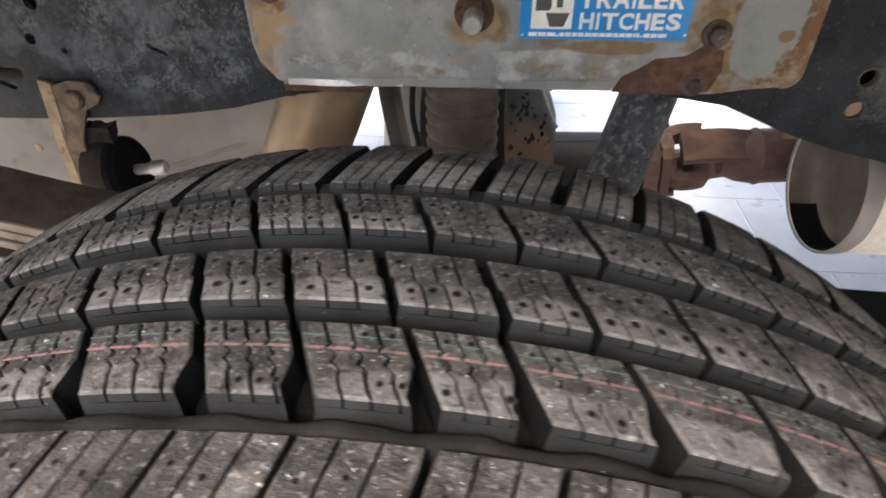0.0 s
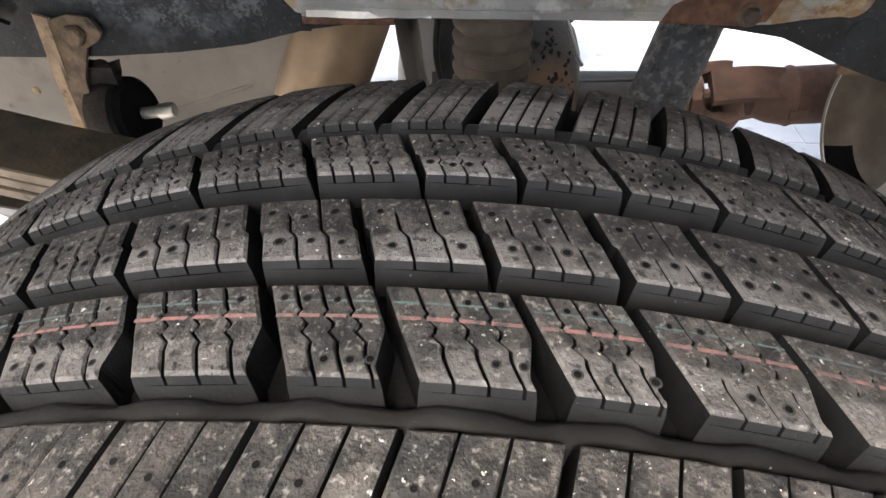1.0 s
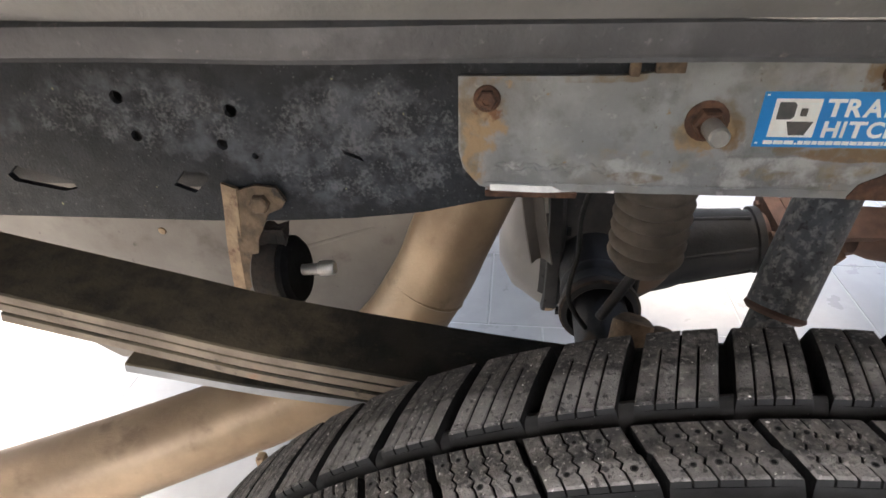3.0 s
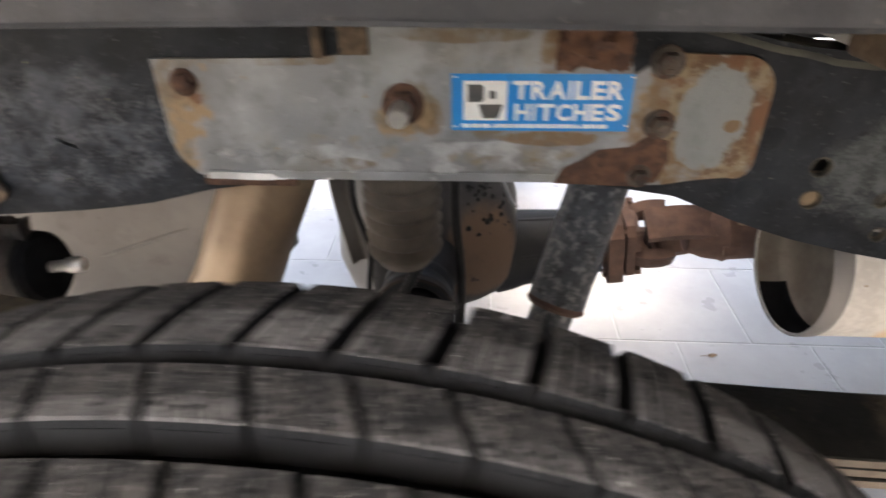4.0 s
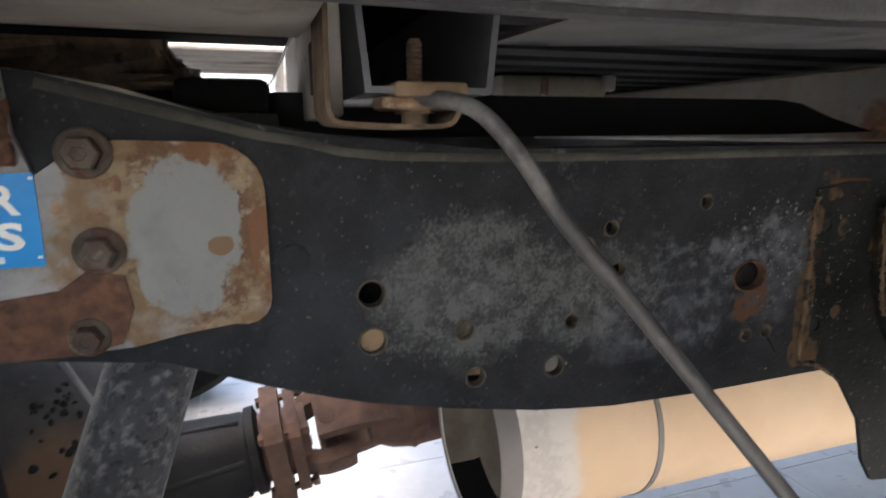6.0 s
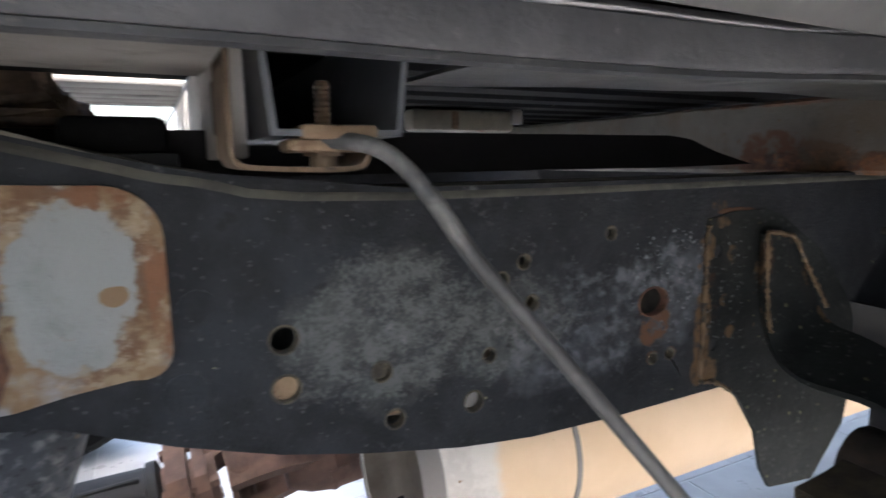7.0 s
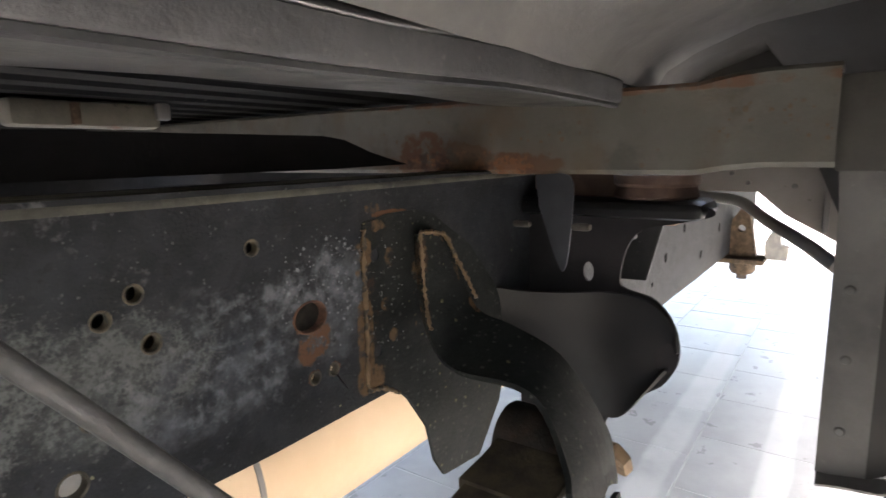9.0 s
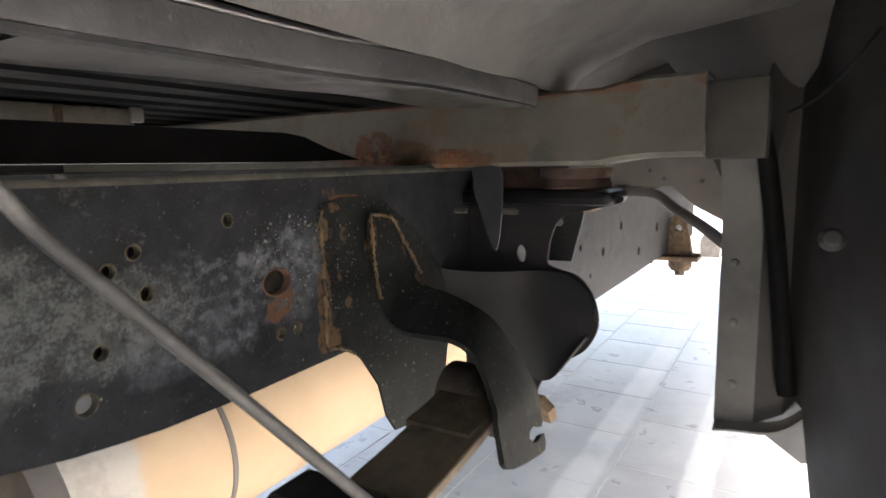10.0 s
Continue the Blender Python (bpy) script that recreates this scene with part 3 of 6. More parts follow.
def strip(path, profile, side=(0, 1, 0), bm=None):
    """Sweeps a closed profile of (sideways, upwards) along a path, with sideways held to one direction."""
    bm = bm or bmesh.new()
    pts, s = [Vector(q) for q in path], Vector(side)
    rows = []
    for i, p in enumerate(pts):
        d = (pts[min(i + 1, len(pts) - 1)] - pts[max(i - 1, 0)]).normalized()
        across = (s - d * s.dot(d)).normalized()
        up = d.cross(across)
        rows.append([bm.verts.new(p + a * across + b * up) for a, b in profile])
    k = len(profile)
    for a, b in zip(rows, rows[1:]):
        for j in range(k):
            bm.faces.new((a[j], a[(j + 1) % k], b[(j + 1) % k], b[j]))
    bm.faces.new(rows[0])
    bm.faces.new(rows[-1])
    return bm


def lathe(profile, m, n=24, bm=None, angle=360):
    """Turns (radius, height) about m's z axis."""
    bm = bm or bmesh.new()
    rows = []
    closed = angle == 360
    for k in range(n if closed else n + 1):
        a = radians(angle * k / n)
        rows.append([bm.verts.new(m @ Vector((r * math.cos(a), r * math.sin(a), h))) for r, h in profile])
    for k in range(len(rows) if closed else len(rows) - 1):
        a, b = rows[k], rows[(k + 1) % len(rows)]
        for j in range(len(profile) - 1):
            bm.faces.new((a[j], b[j], b[j + 1], a[j + 1]))
    bmesh.ops.remove_doubles(bm, verts=bm.verts, dist=1e-6)
    return bm


def sheet(grid, thick, bm=None):
    """A sheet with thickness through rows of points."""
    bm = bm or bmesh.new()
    vs = [[bm.verts.new(p) for p in row] for row in grid]
    faces = [bm.faces.new((vs[i][j], vs[i][j + 1], vs[i + 1][j + 1], vs[i + 1][j])) for i in range(len(vs) - 1) for j in range(len(vs[0]) - 1)]
    bmesh.ops.recalc_face_normals(bm, faces=faces)
    bmesh.ops.solidify(bm, geom=faces, thickness=thick)
    return bm


FACE_OUT = Matrix.Rotation(radians(90), 4, "X")  # local z turned to -y, towards the wheel opening


def bolt_parts(parent, x, y, z, r=0.011, h=0.009, washer=0.017, metal=None, tip=0.0):
    metal = metal or bolt_metal
    m = Matrix.Translation((x, y, z)) @ FACE_OUT
    washer_ob = wpart("washer", lathe([(0, 0), (washer, 0), (washer, 0.002), (washer * 0.9, 0.003), (0, 0.003)], m, 20), bolt_metal if metal == bolt_metal else rust_metal, parent)
    wpart("bolt_head", lathe([(0, 0.003), (r, 0.003), (r, h * 0.8), (r * 0.85, h), (r * 0.45, h), (r * 0.4, h * 0.92), (0, h * 0.92)], m, 6), metal, washer_ob, smooth=20)
    if tip:
        wpart("bolt_shank", lathe([(0, h), (r * 0.62, h), (r * 0.62, tip - 0.002), (r * 0.5, tip), (0, tip)], m, 16), bare_metal, washer_ob, "bare steel thread end")


# ---- floor ----
R, CX, CZ, MID = 0.415, -0.025, 0.415, 0.167  # tyre radius, axle line, middle of the tread
TX, TY, X0, Y0 = 0.322, 0.335, 0.24, 1.225
bm = box((-14, -14, -0.05), (16, 16, -0.0012))
ground = tagged(part("ground", bm, grout), "pale grouted shop floor under the grey tiles", "floor", kind="structure")


def tile_bm(w, h):
    g = 0.0022
    return box((-w / 2 + g, -h / 2 + g, -0.004), (w / 2 - g, h / 2 - g, 0.0), 0.0012)


# ---- chassis ----
RAIL_Y = 0.588


def frame_rail():
    ob = thing("frame_rail", "black painted steel chassis rail with holes, grey stains and rust", "chassis rail", (0.5, RAIL_Y, 0.74), kind="structure")
    bottom = [(-1.6, 0.674), (-0.75, 0.677), (-0.5, 0.679), (-0.42, 0.682), (-0.34, 0.688), (-0.265, 0.698), (-0.2, 0.714), (-0.12, 0.725), (0.0, 0.729), (0.15, 0.729),
              (0.25, 0.714), (0.31, 0.689), (0.37, 0.669), (0.43, 0.655), (0.5, 0.642), (0.566, 0.635), (0.65, 0.633), (0.75, 0.634), (1.1, 0.636), (1.25, 0.61), (1.45, 0.53), (1.75, 0.49), (3.4, 0.47)]
    top = [(3.4, 0.74), (1.6, 0.745), (1.4, 0.78), (1.2, 0.832), (1.1, 0.838), (0.46, 0.838), (0.33, 0.851), (0.28, 0.862), (0.2, 0.882), (0.0, 0.90), (-0.3, 0.89), (-1.6, 0.87)]
    holes = [ring(x, z, r, 16) for x, z, r in ((0.375, 0.745, 0.0095), (0.375, 0.7125, 0.0095), (0.5125, 0.676, 0.0085), (0.557, 0.779, 0.006), (0.643, 0.795, 0.006),
             (0.696, 0.679, 0.0055), (0.717, 0.680, 0.0055), (0.449, 0.676, 0.0075), (0.44, 0.7125, 0.0075), (0.526, 0.710, 0.006), (0.565, 0.746, 0.0065), (0.537, 0.767, 0.006),
             (-0.568, 0.819, 0.007), (-0.452, 0.806, 0.007), (-0.469, 0.77, 0.006), (-0.56, 0.778, 0.006), (-0.436, 0.758, 0.0035))]
    holes.append(ring(0.694, 0.731, 0.0165, 18, 0.0125))
    holes.append([(-0.536, 0.722), (-0.520, 0.739), (-0.498, 0.738), (-0.494, 0.730), (-0.514, 0.713)])
    holes.append([(-0.73, 0.73), (-0.715, 0.741), (-0.655, 0.725), (-0.652, 0.715), (-0.668, 0.711), (-0.725, 0.722)])
    holes.append([(-0.345, 0.768), (-0.325, 0.759), (-0.322, 0.754), (-0.342, 0.762)])
    web = wpart("web", plate(bottom + top, holes, 0.007, on_y(RAIL_Y)), rail_paint, ob)
    for name, line, up in (("lower_flange", bottom, 0.0), ("upper_flange", top[::-1], -0.006)):
        path = [(x, RAIL_Y + 0.034, z + up) for x, z in line]
        wpart(name, strip(smooth_path(path, 3), [(-0.033, 0), (0.04 if up else 0.018, 0), (0.04 if up else 0.018, 0.006), (-0.033, 0.006)]), rail_top if up else rail_paint, ob)
    edge = [(x, z) for x, z in top[::-1] if 0.1 < x < 1.15]
    wpart("rolled_edge", tube(smooth_path([(x, RAIL_Y + 0.0065, z - 0.0055) for x, z in edge], 4), 0.0072, 14), rail_edge, ob, "dusty olive rolled top edge")
    for x, z, r in ((0.375, 0.745, 0.0095), (0.5125, 0.676, 0.0085), (0.643, 0.795, 0.006), (0.44, 0.7125, 0.0075), (0.526, 0.71, 0.006), (0.557, 0.779, 0.006), (0.565, 0.746, 0.0065), (0.537, 0.767, 0.006), (0.696, 0.679, 0.0055), (0.717, 0.68, 0.0055), (0.449, 0.676, 0.0075), (0.375, 0.7125, 0.0095)):
        m = Matrix.Translation((x, RAIL_Y, z)) @ FACE_OUT
        wpart("hole_rim", lathe([(r - 0.0012, -0.007), (r - 0.001, 0.0), (r - 0.0002, 0.0006), (r + 0.0004, 0.0006), (r + 0.0012, -0.0008)], m, 18), hole_rust, web)
    m = Matrix.Translation((0.694, RAIL_Y, 0.731)) @ FACE_OUT @ Matrix.Diagonal((1.0, 0.76, 1.0, 1.0))
    wpart("hole_rim", lathe([(0.0155, -0.007), (0.0158, 0.0), (0.0164, 0.001), (0.0175, 0.0011), (0.019, -0.0008)], m, 22), rust_metal, web, "rusted hole edge")
    wpart("inner_bracket", box((0.35, 0.652, 0.648), (0.495, 0.658, 0.712), 0.001), clip_rust, ob)
    wpart("inner_tab", box((0.53, 0.652, 0.682), (0.66, 0.658, 0.735), 0.001), clip_dark, ob)
    # Discs colour two open holes: tan as seen through, dark for shade.
    for x, z, r, paint, words in ((0.375, 0.7125, 0.0092, clip_rust, "tan disc, coloured as what shows through the hole"), (0.44, 0.7125, 0.0072, hole_rust, "dark disc for the shade in the hole")):
        wpart("hole_plug", lathe([(0, -0.0035), (r * 0.6, -0.003), (r, -0.0045), (r, -0.007), (0, -0.007)], Matrix.Translation((x, RAIL_Y, z)) @ FACE_OUT, 16), paint, web, words)
    wpart("slot_backing", box((0.66, 0.612, 0.70), (0.73, 0.616, 0.765), 0.001), slot_grey, ob)
    # Black discs stand for the shade in holes through the web.
    for x, z, r in ((1.81, 0.604, 0.012), (1.99, 0.655, 0.012), (2.22, 0.55, 0.014), (2.5, 0.60, 0.016), (1.62, 0.64, 0.008), (1.7, 0.56, 0.006)):
        wpart("web_hole", lathe([(0, 0.0008), (r, 0.0008), (r, -0.002)], Matrix.Translation((x, RAIL_Y, z)) @ FACE_OUT, 14), bed_dark, web)
    wpart("inner_web", box((-0.22, 0.66, 0.70), (1.15, 0.667, 0.838), 0.001), chassis_black, ob)
    wpart("inner_web", box((-1.6, 0.66, 0.682), (-0.22, 0.667, 0.838), 0.001), chassis_black, ob)
    for x, z, r in ((0.317, 0.7205, 0.013), (0.326, 0.772, 0.011)):
        m = Matrix.Translation((x, RAIL_Y, z)) @ FACE_OUT
        wpart("rivet", lathe([(0, 0.003), (r * 0.7, 0.0027), (r, 0.0008), (r, -0.001)], m, 18), rail_paint, web)
    return ob


frame_rail()

# ---- hitch side plate ----
PY = 0.5835


def hitch_plate():
    ob = thing("hitch_side_plate", "grey painted steel hitch side plate, rusted round its bolts and edges", "hitch plate", (0.05, PY, 0.78))
    outline = [(-0.225, 0.842), (-0.226, 0.77), (-0.222, 0.752), (-0.206, 0.733), (-0.19, 0.729), (-0.1, 0.7305), (-0.02, 0.7305), (0.13, 0.7305), (0.205, 0.727), (0.235, 0.728)]
    outline += [(0.262, 0.733), (0.29, 0.736)] + arc(0.297, 0.75, 0.015, -90, 0, 4) + arc(0.282, 0.815, 0.03, 0, 90, 6) + [(0.235, 0.8465), (0.215, 0.842), (0.195, 0.828), (0.188, 0.85), (0.186, 0.882), (-0.03, 0.882), (-0.034, 0.848), (-0.08, 0.843)]
    wpart("side_plate", plate(outline, [], 0.0045, on_y(PY)), plate_paint, ob)
    # folded lower edge, wavy where it is dented
    path = [(-0.2 + 0.335 * i / 40, PY + 0.001, 0.734 + 0.0012 * math.sin(i * 0.9) * math.exp(-i / 14)) for i in range(41)]
    wpart("folded_edge", strip(path, [(-0.004, -0.004), (0.004, -0.004), (0.004, 0.003), (-0.002, 0.003)]), plate_paint, ob, "dented folded lower edge")
    path = [(-0.19 + 0.105 * i / 44, PY + 0.0018, 0.754 + 0.0022 * math.sin(i * 0.55) + 0.0012 * math.sin(i * 1.7)) for i in range(45)]
    wpart("weld_bead", tube(path, [0.0026 + 0.0014 * abs(math.sin(i * 0.62)) for i in range(45)], 10), plate_paint, ob, "lumpy painted weld bead", 80)
    path = [(-0.195 + 0.12 * i / 24, PY - 0.002 - 0.002 * math.sin(i * 0.25), 0.733 + 0.0006 * math.sin(i * 0.4)) for i in range(25)]
    wpart("bent_lip", strip(path, [(-0.0022, -0.0030), (0.004, -0.0035), (0.004, 0.0015), (0.0005, 0.0025)]), bare_metal, ob, "bare bent silver lip")
    wpart("rust_scale", plate([(0.135, 0.7285), (0.205, 0.7265), (0.228, 0.731), (0.236, 0.752), (0.233, 0.771), (0.214, 0.775), (0.2, 0.765), (0.172, 0.762), (0.158, 0.752), (0.143, 0.744)], [], -0.0012, on_y(PY - 0.0002)), rust_metal, ob, "patch of thick brown rust scale")
    wpart("rust_tab", crust(box((0.129, PY - 0.009, 0.836), (0.187, PY + 0.002, 0.866)), 0.006, 120, 9), rust_metal, ob, "crusted rusty tab on the top edge")
    wpart("rust_lug", crust(box((0.134, PY - 0.022, 0.853), (0.184, PY - 0.002, 0.892)), 0.008, 105, 9), rust_metal, ob, "crusted rusty lug")
    bm = box((-0.077, PY - 0.009, 0.844), (-0.068, PY, 0.885), 0.002)
    box((-0.055, PY - 0.004, 0.846), (-0.03, PY + 0.001, 0.885), 0.001, bm)
    wpart("edge_tab", bm, clip_dark, ob)
    wpart("rusted_shim", box((-0.2, PY - 0.004, 0.7225), (-0.11, PY + 0.003, 0.7295), 0.0015), rust_metal, ob)
    bolt_parts(ob, -0.199, PY, 0.822, 0.0095, 0.009, 0.0125, rust_metal)
    for x, z, r in ((0.22, 0.84, 0.0100), (0.222, 0.786, 0.0095), (0.212, 0.737, 0.008)):
        bolt_parts(ob, x, PY, z, r, 0.011, r * 1.42, bolt_metal)
    bolt_parts(ob, -0.003, PY, 0.803, 0.0145, 0.016, 0.019, rust_metal, tip=0.042)
    return ob


hitch_plate()


def text_bm(words, size, place):
    cu = bpy.data.curves.new("letters", "FONT")
    cu.body, cu.size, cu.extrude, cu.resolution_u = words, size, 0.0002, 3
    cu.offset = size * 0.03
    ob = bpy.data.objects.new("letters", cu)
    scene.collection.objects.link(ob)
    me = bpy.data.meshes.new_from_object(ob.evaluated_get(bpy.context.evaluated_depsgraph_get()))
    bm = bmesh.new()
    bm.from_mesh(me)
    bpy.data.objects.remove(ob)
    bpy.data.meshes.remove(me)
    bmesh.ops.transform(bm, verts=bm.verts, matrix=Matrix.Translation(place) @ FACE_OUT)
    return bm


def fit_width(bm, x0, x1, z0, z1):
    xs, zs = [v.co.x for v in bm.verts], [v.co.z for v in bm.verts]
    for v in bm.verts:
        v.co.x = x0 + (v.co.x - min(xs)) / (max(xs) - min(xs)) * (x1 - x0)
        v.co.z = z0 + (v.co.z - min(zs)) / (max(zs) - min(zs)) * (z1 - z0)
    return bm


def sticker():
    sy, sx, sz = PY - 0.0008, 0.04, 0.7795
    ob = thing("sticker", "blue and white rectangular hitch maker's sticker with white lettering", "sticker", (sx + 0.078, sy, sz + 0.025))
    wpart("backing", box((sx, sy, sz), (sx + 0.1555, PY, sz + 0.0505)), sticker_blue, ob)
    logo = wpart("logo_panel", box((sx + 0.0105, sy - 0.0003, sz + 0.0095), (sx + 0.0485, sy, sz + 0.0445)), sticker_white, ob, "white square with a plain dark emblem")
    for shape in ([(0.014, 0.026), (0.026, 0.026), (0.0285, 0.0285), (0.0285, 0.039), (0.026, 0.0415), (0.014, 0.0415)], [(0.0235, 0.024), (0.0455, 0.024), (0.041, 0.0115), (0.028, 0.0115)], [(0.033, 0.029), (0.0385, 0.029), (0.0385, 0.036), (0.033, 0.036)]):
        wpart("emblem", plate([(sx + a, sz + c) for a, c in shape], [], -0.0004, on_y(sy - 0.0002)), sticker_dark, logo)
    y = sy - 0.0002
    for word, x0, x1, z0, z1 in (("TRAILER", 0.0525, 0.1485, 0.0285, 0.0445), ("HITCHES", 0.0545, 0.1485, 0.0095, 0.0245)):
        units = [0.42 if ch == "I" else 0.92 if ch in "LE" else 1.05 if ch in "AT" else 1.0 for ch in word]
        step = (x1 - x0) / sum(units)
        x = sx + x0
        for ch, u in zip(word, units):
            pad = 0.12 if ch == "I" else 0.02 if ch in "AT" else 0.06
            wpart("letter", fit_width(text_bm(ch, 0.02, (0, y, 0)), x + pad * step, x + (u - pad) * step, sz + z0, sz + z1), sticker_white, ob, smooth=0)
            x += u * step
    x = sx + 0.009
    for i, w in enumerate((5.5, 5.5, 5.5, 1.4, 3, 4, 3, 4, 4, 4, 4, 4, 3, 4, 4, 1.6, 1.6, 1.4, 4, 4, 5.5)):
        w = w * 0.00143
        wpart("small_print", box((x, sy - 0.0005, sz + 0.0028), (x + w, sy, sz + (0.0042 if w < 0.0021 and i in (3, 17) else 0.0062))), sticker_white, ob)
        x += w + 0.0009
    for a, b in ((0.002, 0.003), (0.1525, 0.0045), (0.002, 0.047), (0.153, 0.047)):
        wpart("pin_hole", box((sx + a, sy - 0.0004, sz + b), (sx + a + 0.0022, sy, sz + b + 0.0015)), sticker_white, ob)
    return ob


sticker()

# ---- wheel house and bed ----
LIP_Y = 0.43


def lip_z(x):
    """Height of the bed rail's lower edge: it sags a little over the crossmember."""
    f = min(1.0, max(0.0, (x - 0.42) / 0.38))
    g = min(1.0, max(0.0, (0.30 - x) / 0.25))
    return 0.896 + 0.008 * f * f * (3 - 2 * f) + 0.0045 * g * g * (3 - 2 * g)


def bed_lip():
    ob = thing("bed_side_rail", "dusty grey flanged steel edge of the truck bed underside", "bed rail", (0.0, LIP_Y, 0.915), kind="structure")
    n = 44
    path = [(-1.5 + (0.945 + 1.5) * i / n, LIP_Y + 0.0015 * math.sin(i * 1.7), lip_z(-1.5 + 2.445 * i / n) + 0.0008 * math.sin(i * 0.8)) for i in range(n + 1)]
    prof = [(-0.004, 0.0), (0.012, 0.0), (0.012, 0.004), (0.0, 0.006), (0.0, 0.018), (0.012, 0.028), (0.008, 0.030), (-0.006, 0.020), (-0.006, 0.003)]
    wpart("flange", strip(path, prof), lip_paint, ob)
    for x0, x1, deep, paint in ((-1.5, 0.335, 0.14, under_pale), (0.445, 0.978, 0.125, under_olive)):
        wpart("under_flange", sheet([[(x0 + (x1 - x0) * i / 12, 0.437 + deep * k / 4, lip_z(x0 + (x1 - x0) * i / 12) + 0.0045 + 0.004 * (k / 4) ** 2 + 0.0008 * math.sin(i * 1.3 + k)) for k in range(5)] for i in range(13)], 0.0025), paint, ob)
    path = [(x, y + 0.004, z - 0.001) for x, y, z in path]
    wpart("hem", strip(path, [(-0.007, -0.0022), (-0.003, -0.0032), (0.004, -0.0022), (0.004, 0.0008), (-0.006, 0.0008)]), lip_paint, ob)
    return ob


bed_lip()


def wheel_house():
    ob = thing("wheel_house", "grey steel wheel house arching over the tyre, black lined in front", "wheel house", (0.0, 0.2, 1.0), kind="structure")
    section = [(LIP_Y - 0.002, 0.925), (0.415, 0.947), (0.385, 0.966), (0.33, 0.99), (0.27, 1.025), (0.19, 1.07), (0.10, 1.11), (0.03, 1.13)]
    grid = []
    for i in range(33):
        x = -1.15 + 2.45 * i / 32
        grid.append([(x, y + 0.004 * math.sin(3 * x + 9 * y), z + 0.006 * math.sin(2.1 * x + 0.6) * (0.43 - y) - 0.02 * max(0.0, (x - 0.75) / 0.45) ** 2 * min(1.0, (0.43 - y) * 5) - 0.22 * max(0.0, (x - 0.93) / 0.25) ** 2 * min(1.0, max(0.0, 0.33 - y) * 6) - 0.16 * max(0.0, (-x - 0.7) / 0.45) ** 2 * min(1.0, (0.43 - y) * 4)) for y, z in section])
    wpart("roof", sheet(grid[:30], 0.003), house_paint, ob)
    # Front of the roof is coloured black, in place of its falling shade.
    wpart("roof_liner", sheet(grid[29:], 0.003), liner_black, ob, "front end of the roof, blackened for the shade there")
    # front wall, turning back towards the tyre outboard
    plan = [(1.165, 0.247), (1.16, 0.235), (1.163, 0.20), (1.168, 0.165), (1.15, 0.150), (1.12, 0.143), (1.05, 0.125), (0.96, 0.10), (0.88, 0.06), (0.84, -0.02), (0.83, -0.12)]
    grid = []
    for k in range(13):
        f = k / 12
        row = []
        for j, (x, y) in enumerate(plan):
            z0 = (0.478, 0.478, 0.482, 0.50, 0.528, 0.53, 0.40, 0.36, 0.34, 0.33, 0.33)[j]
            z1 = 0.90 if j < 3 else 1.12
            z = z0 + (z1 - z0) * f
            back = -0.13 * max(0.0, f - 0.62) if j < 3 else -0.05 * f * f
            row.append((x + back + (0.03 * math.sin(f * 3.1) if j > 5 else 0.0), y + (0.03 * max(0.0, f - 0.75) if j < 3 else 0.0), z))
        grid.append(row)
    front = wpart("front_panel", sheet([r[:3] for r in grid], 0.003), house_paint, ob, "grey sheet steel front panel with rivets")
    wpart("liner", sheet([r[2:] for r in grid], 0.003), liner_black, ob, "black plastic wheel liner")
    for f, y in ((0.12, 0.228), (0.3, 0.229), (0.47, 0.231), (0.62, 0.232), (0.8, 0.235)):
        m = Matrix.Translation((1.158 - 0.13 * max(0.0, f - 0.62), y, 0.478 + 0.477 * f)) @ Matrix.Rotation(radians(-90), 4, "Y")
        wpart("rivet", lathe([(0, 0.004), (0.004, 0.003), (0.0062, 0.0), (0.0085, -0.001)], m, 14), house_paint, front)
    grid = [[(1.165 - 0.02 * a, 0.247 - 0.112 * b, 0.478 + 0.05 * b ** 3 - 0.002 * a + 0.004 * math.sin(b * 6)) for a in (0, 0.5, 1, 1.5)] for b in [i / 10 for i in range(11)]]
    wpart("foot_flange", sheet(grid, 0.003), house_paint, ob)
    path = smooth_path([(1.085, 0.214, 0.93), (1.118, 0.199, 0.84), (1.14, 0.183, 0.72), (1.147, 0.172, 0.62), (1.148, 0.163, 0.535)], 5)
    # Black strip, put in for the shade of a groove beside the panel.
    wpart("seal", tube(path, [0.006 + 0.005 * min(1.0, i / 6) for i in range(len(path))], 12), rubber, ob, "black strip for the shaded groove along the panel")
    wpart("wire", tube(smooth_path([(1.03, 0.178, 0.885), (1.01, 0.155, 0.896), (0.985, 0.135, 0.915), (0.97, 0.11, 0.95)], 5), 0.0018, 8), cable_black, ob, "thin black wire")
    wpart("closing_panel", box((1.21, -0.15, 0.93), (1.214, 0.5, 1.2)), liner_black, ob)
    m = Matrix.Translation((0.995, 0.134, 0.757)) @ Matrix.Rotation(radians(-75), 4, "Y")
    wpart("plastic_clip", lathe([(0, 0.005), (0.008, 0.0042), (0.0105, 0.0), (0.012, -0.002)], m, 18), lip_paint, ob, "round grey push clip")
    return ob


wheel_house()


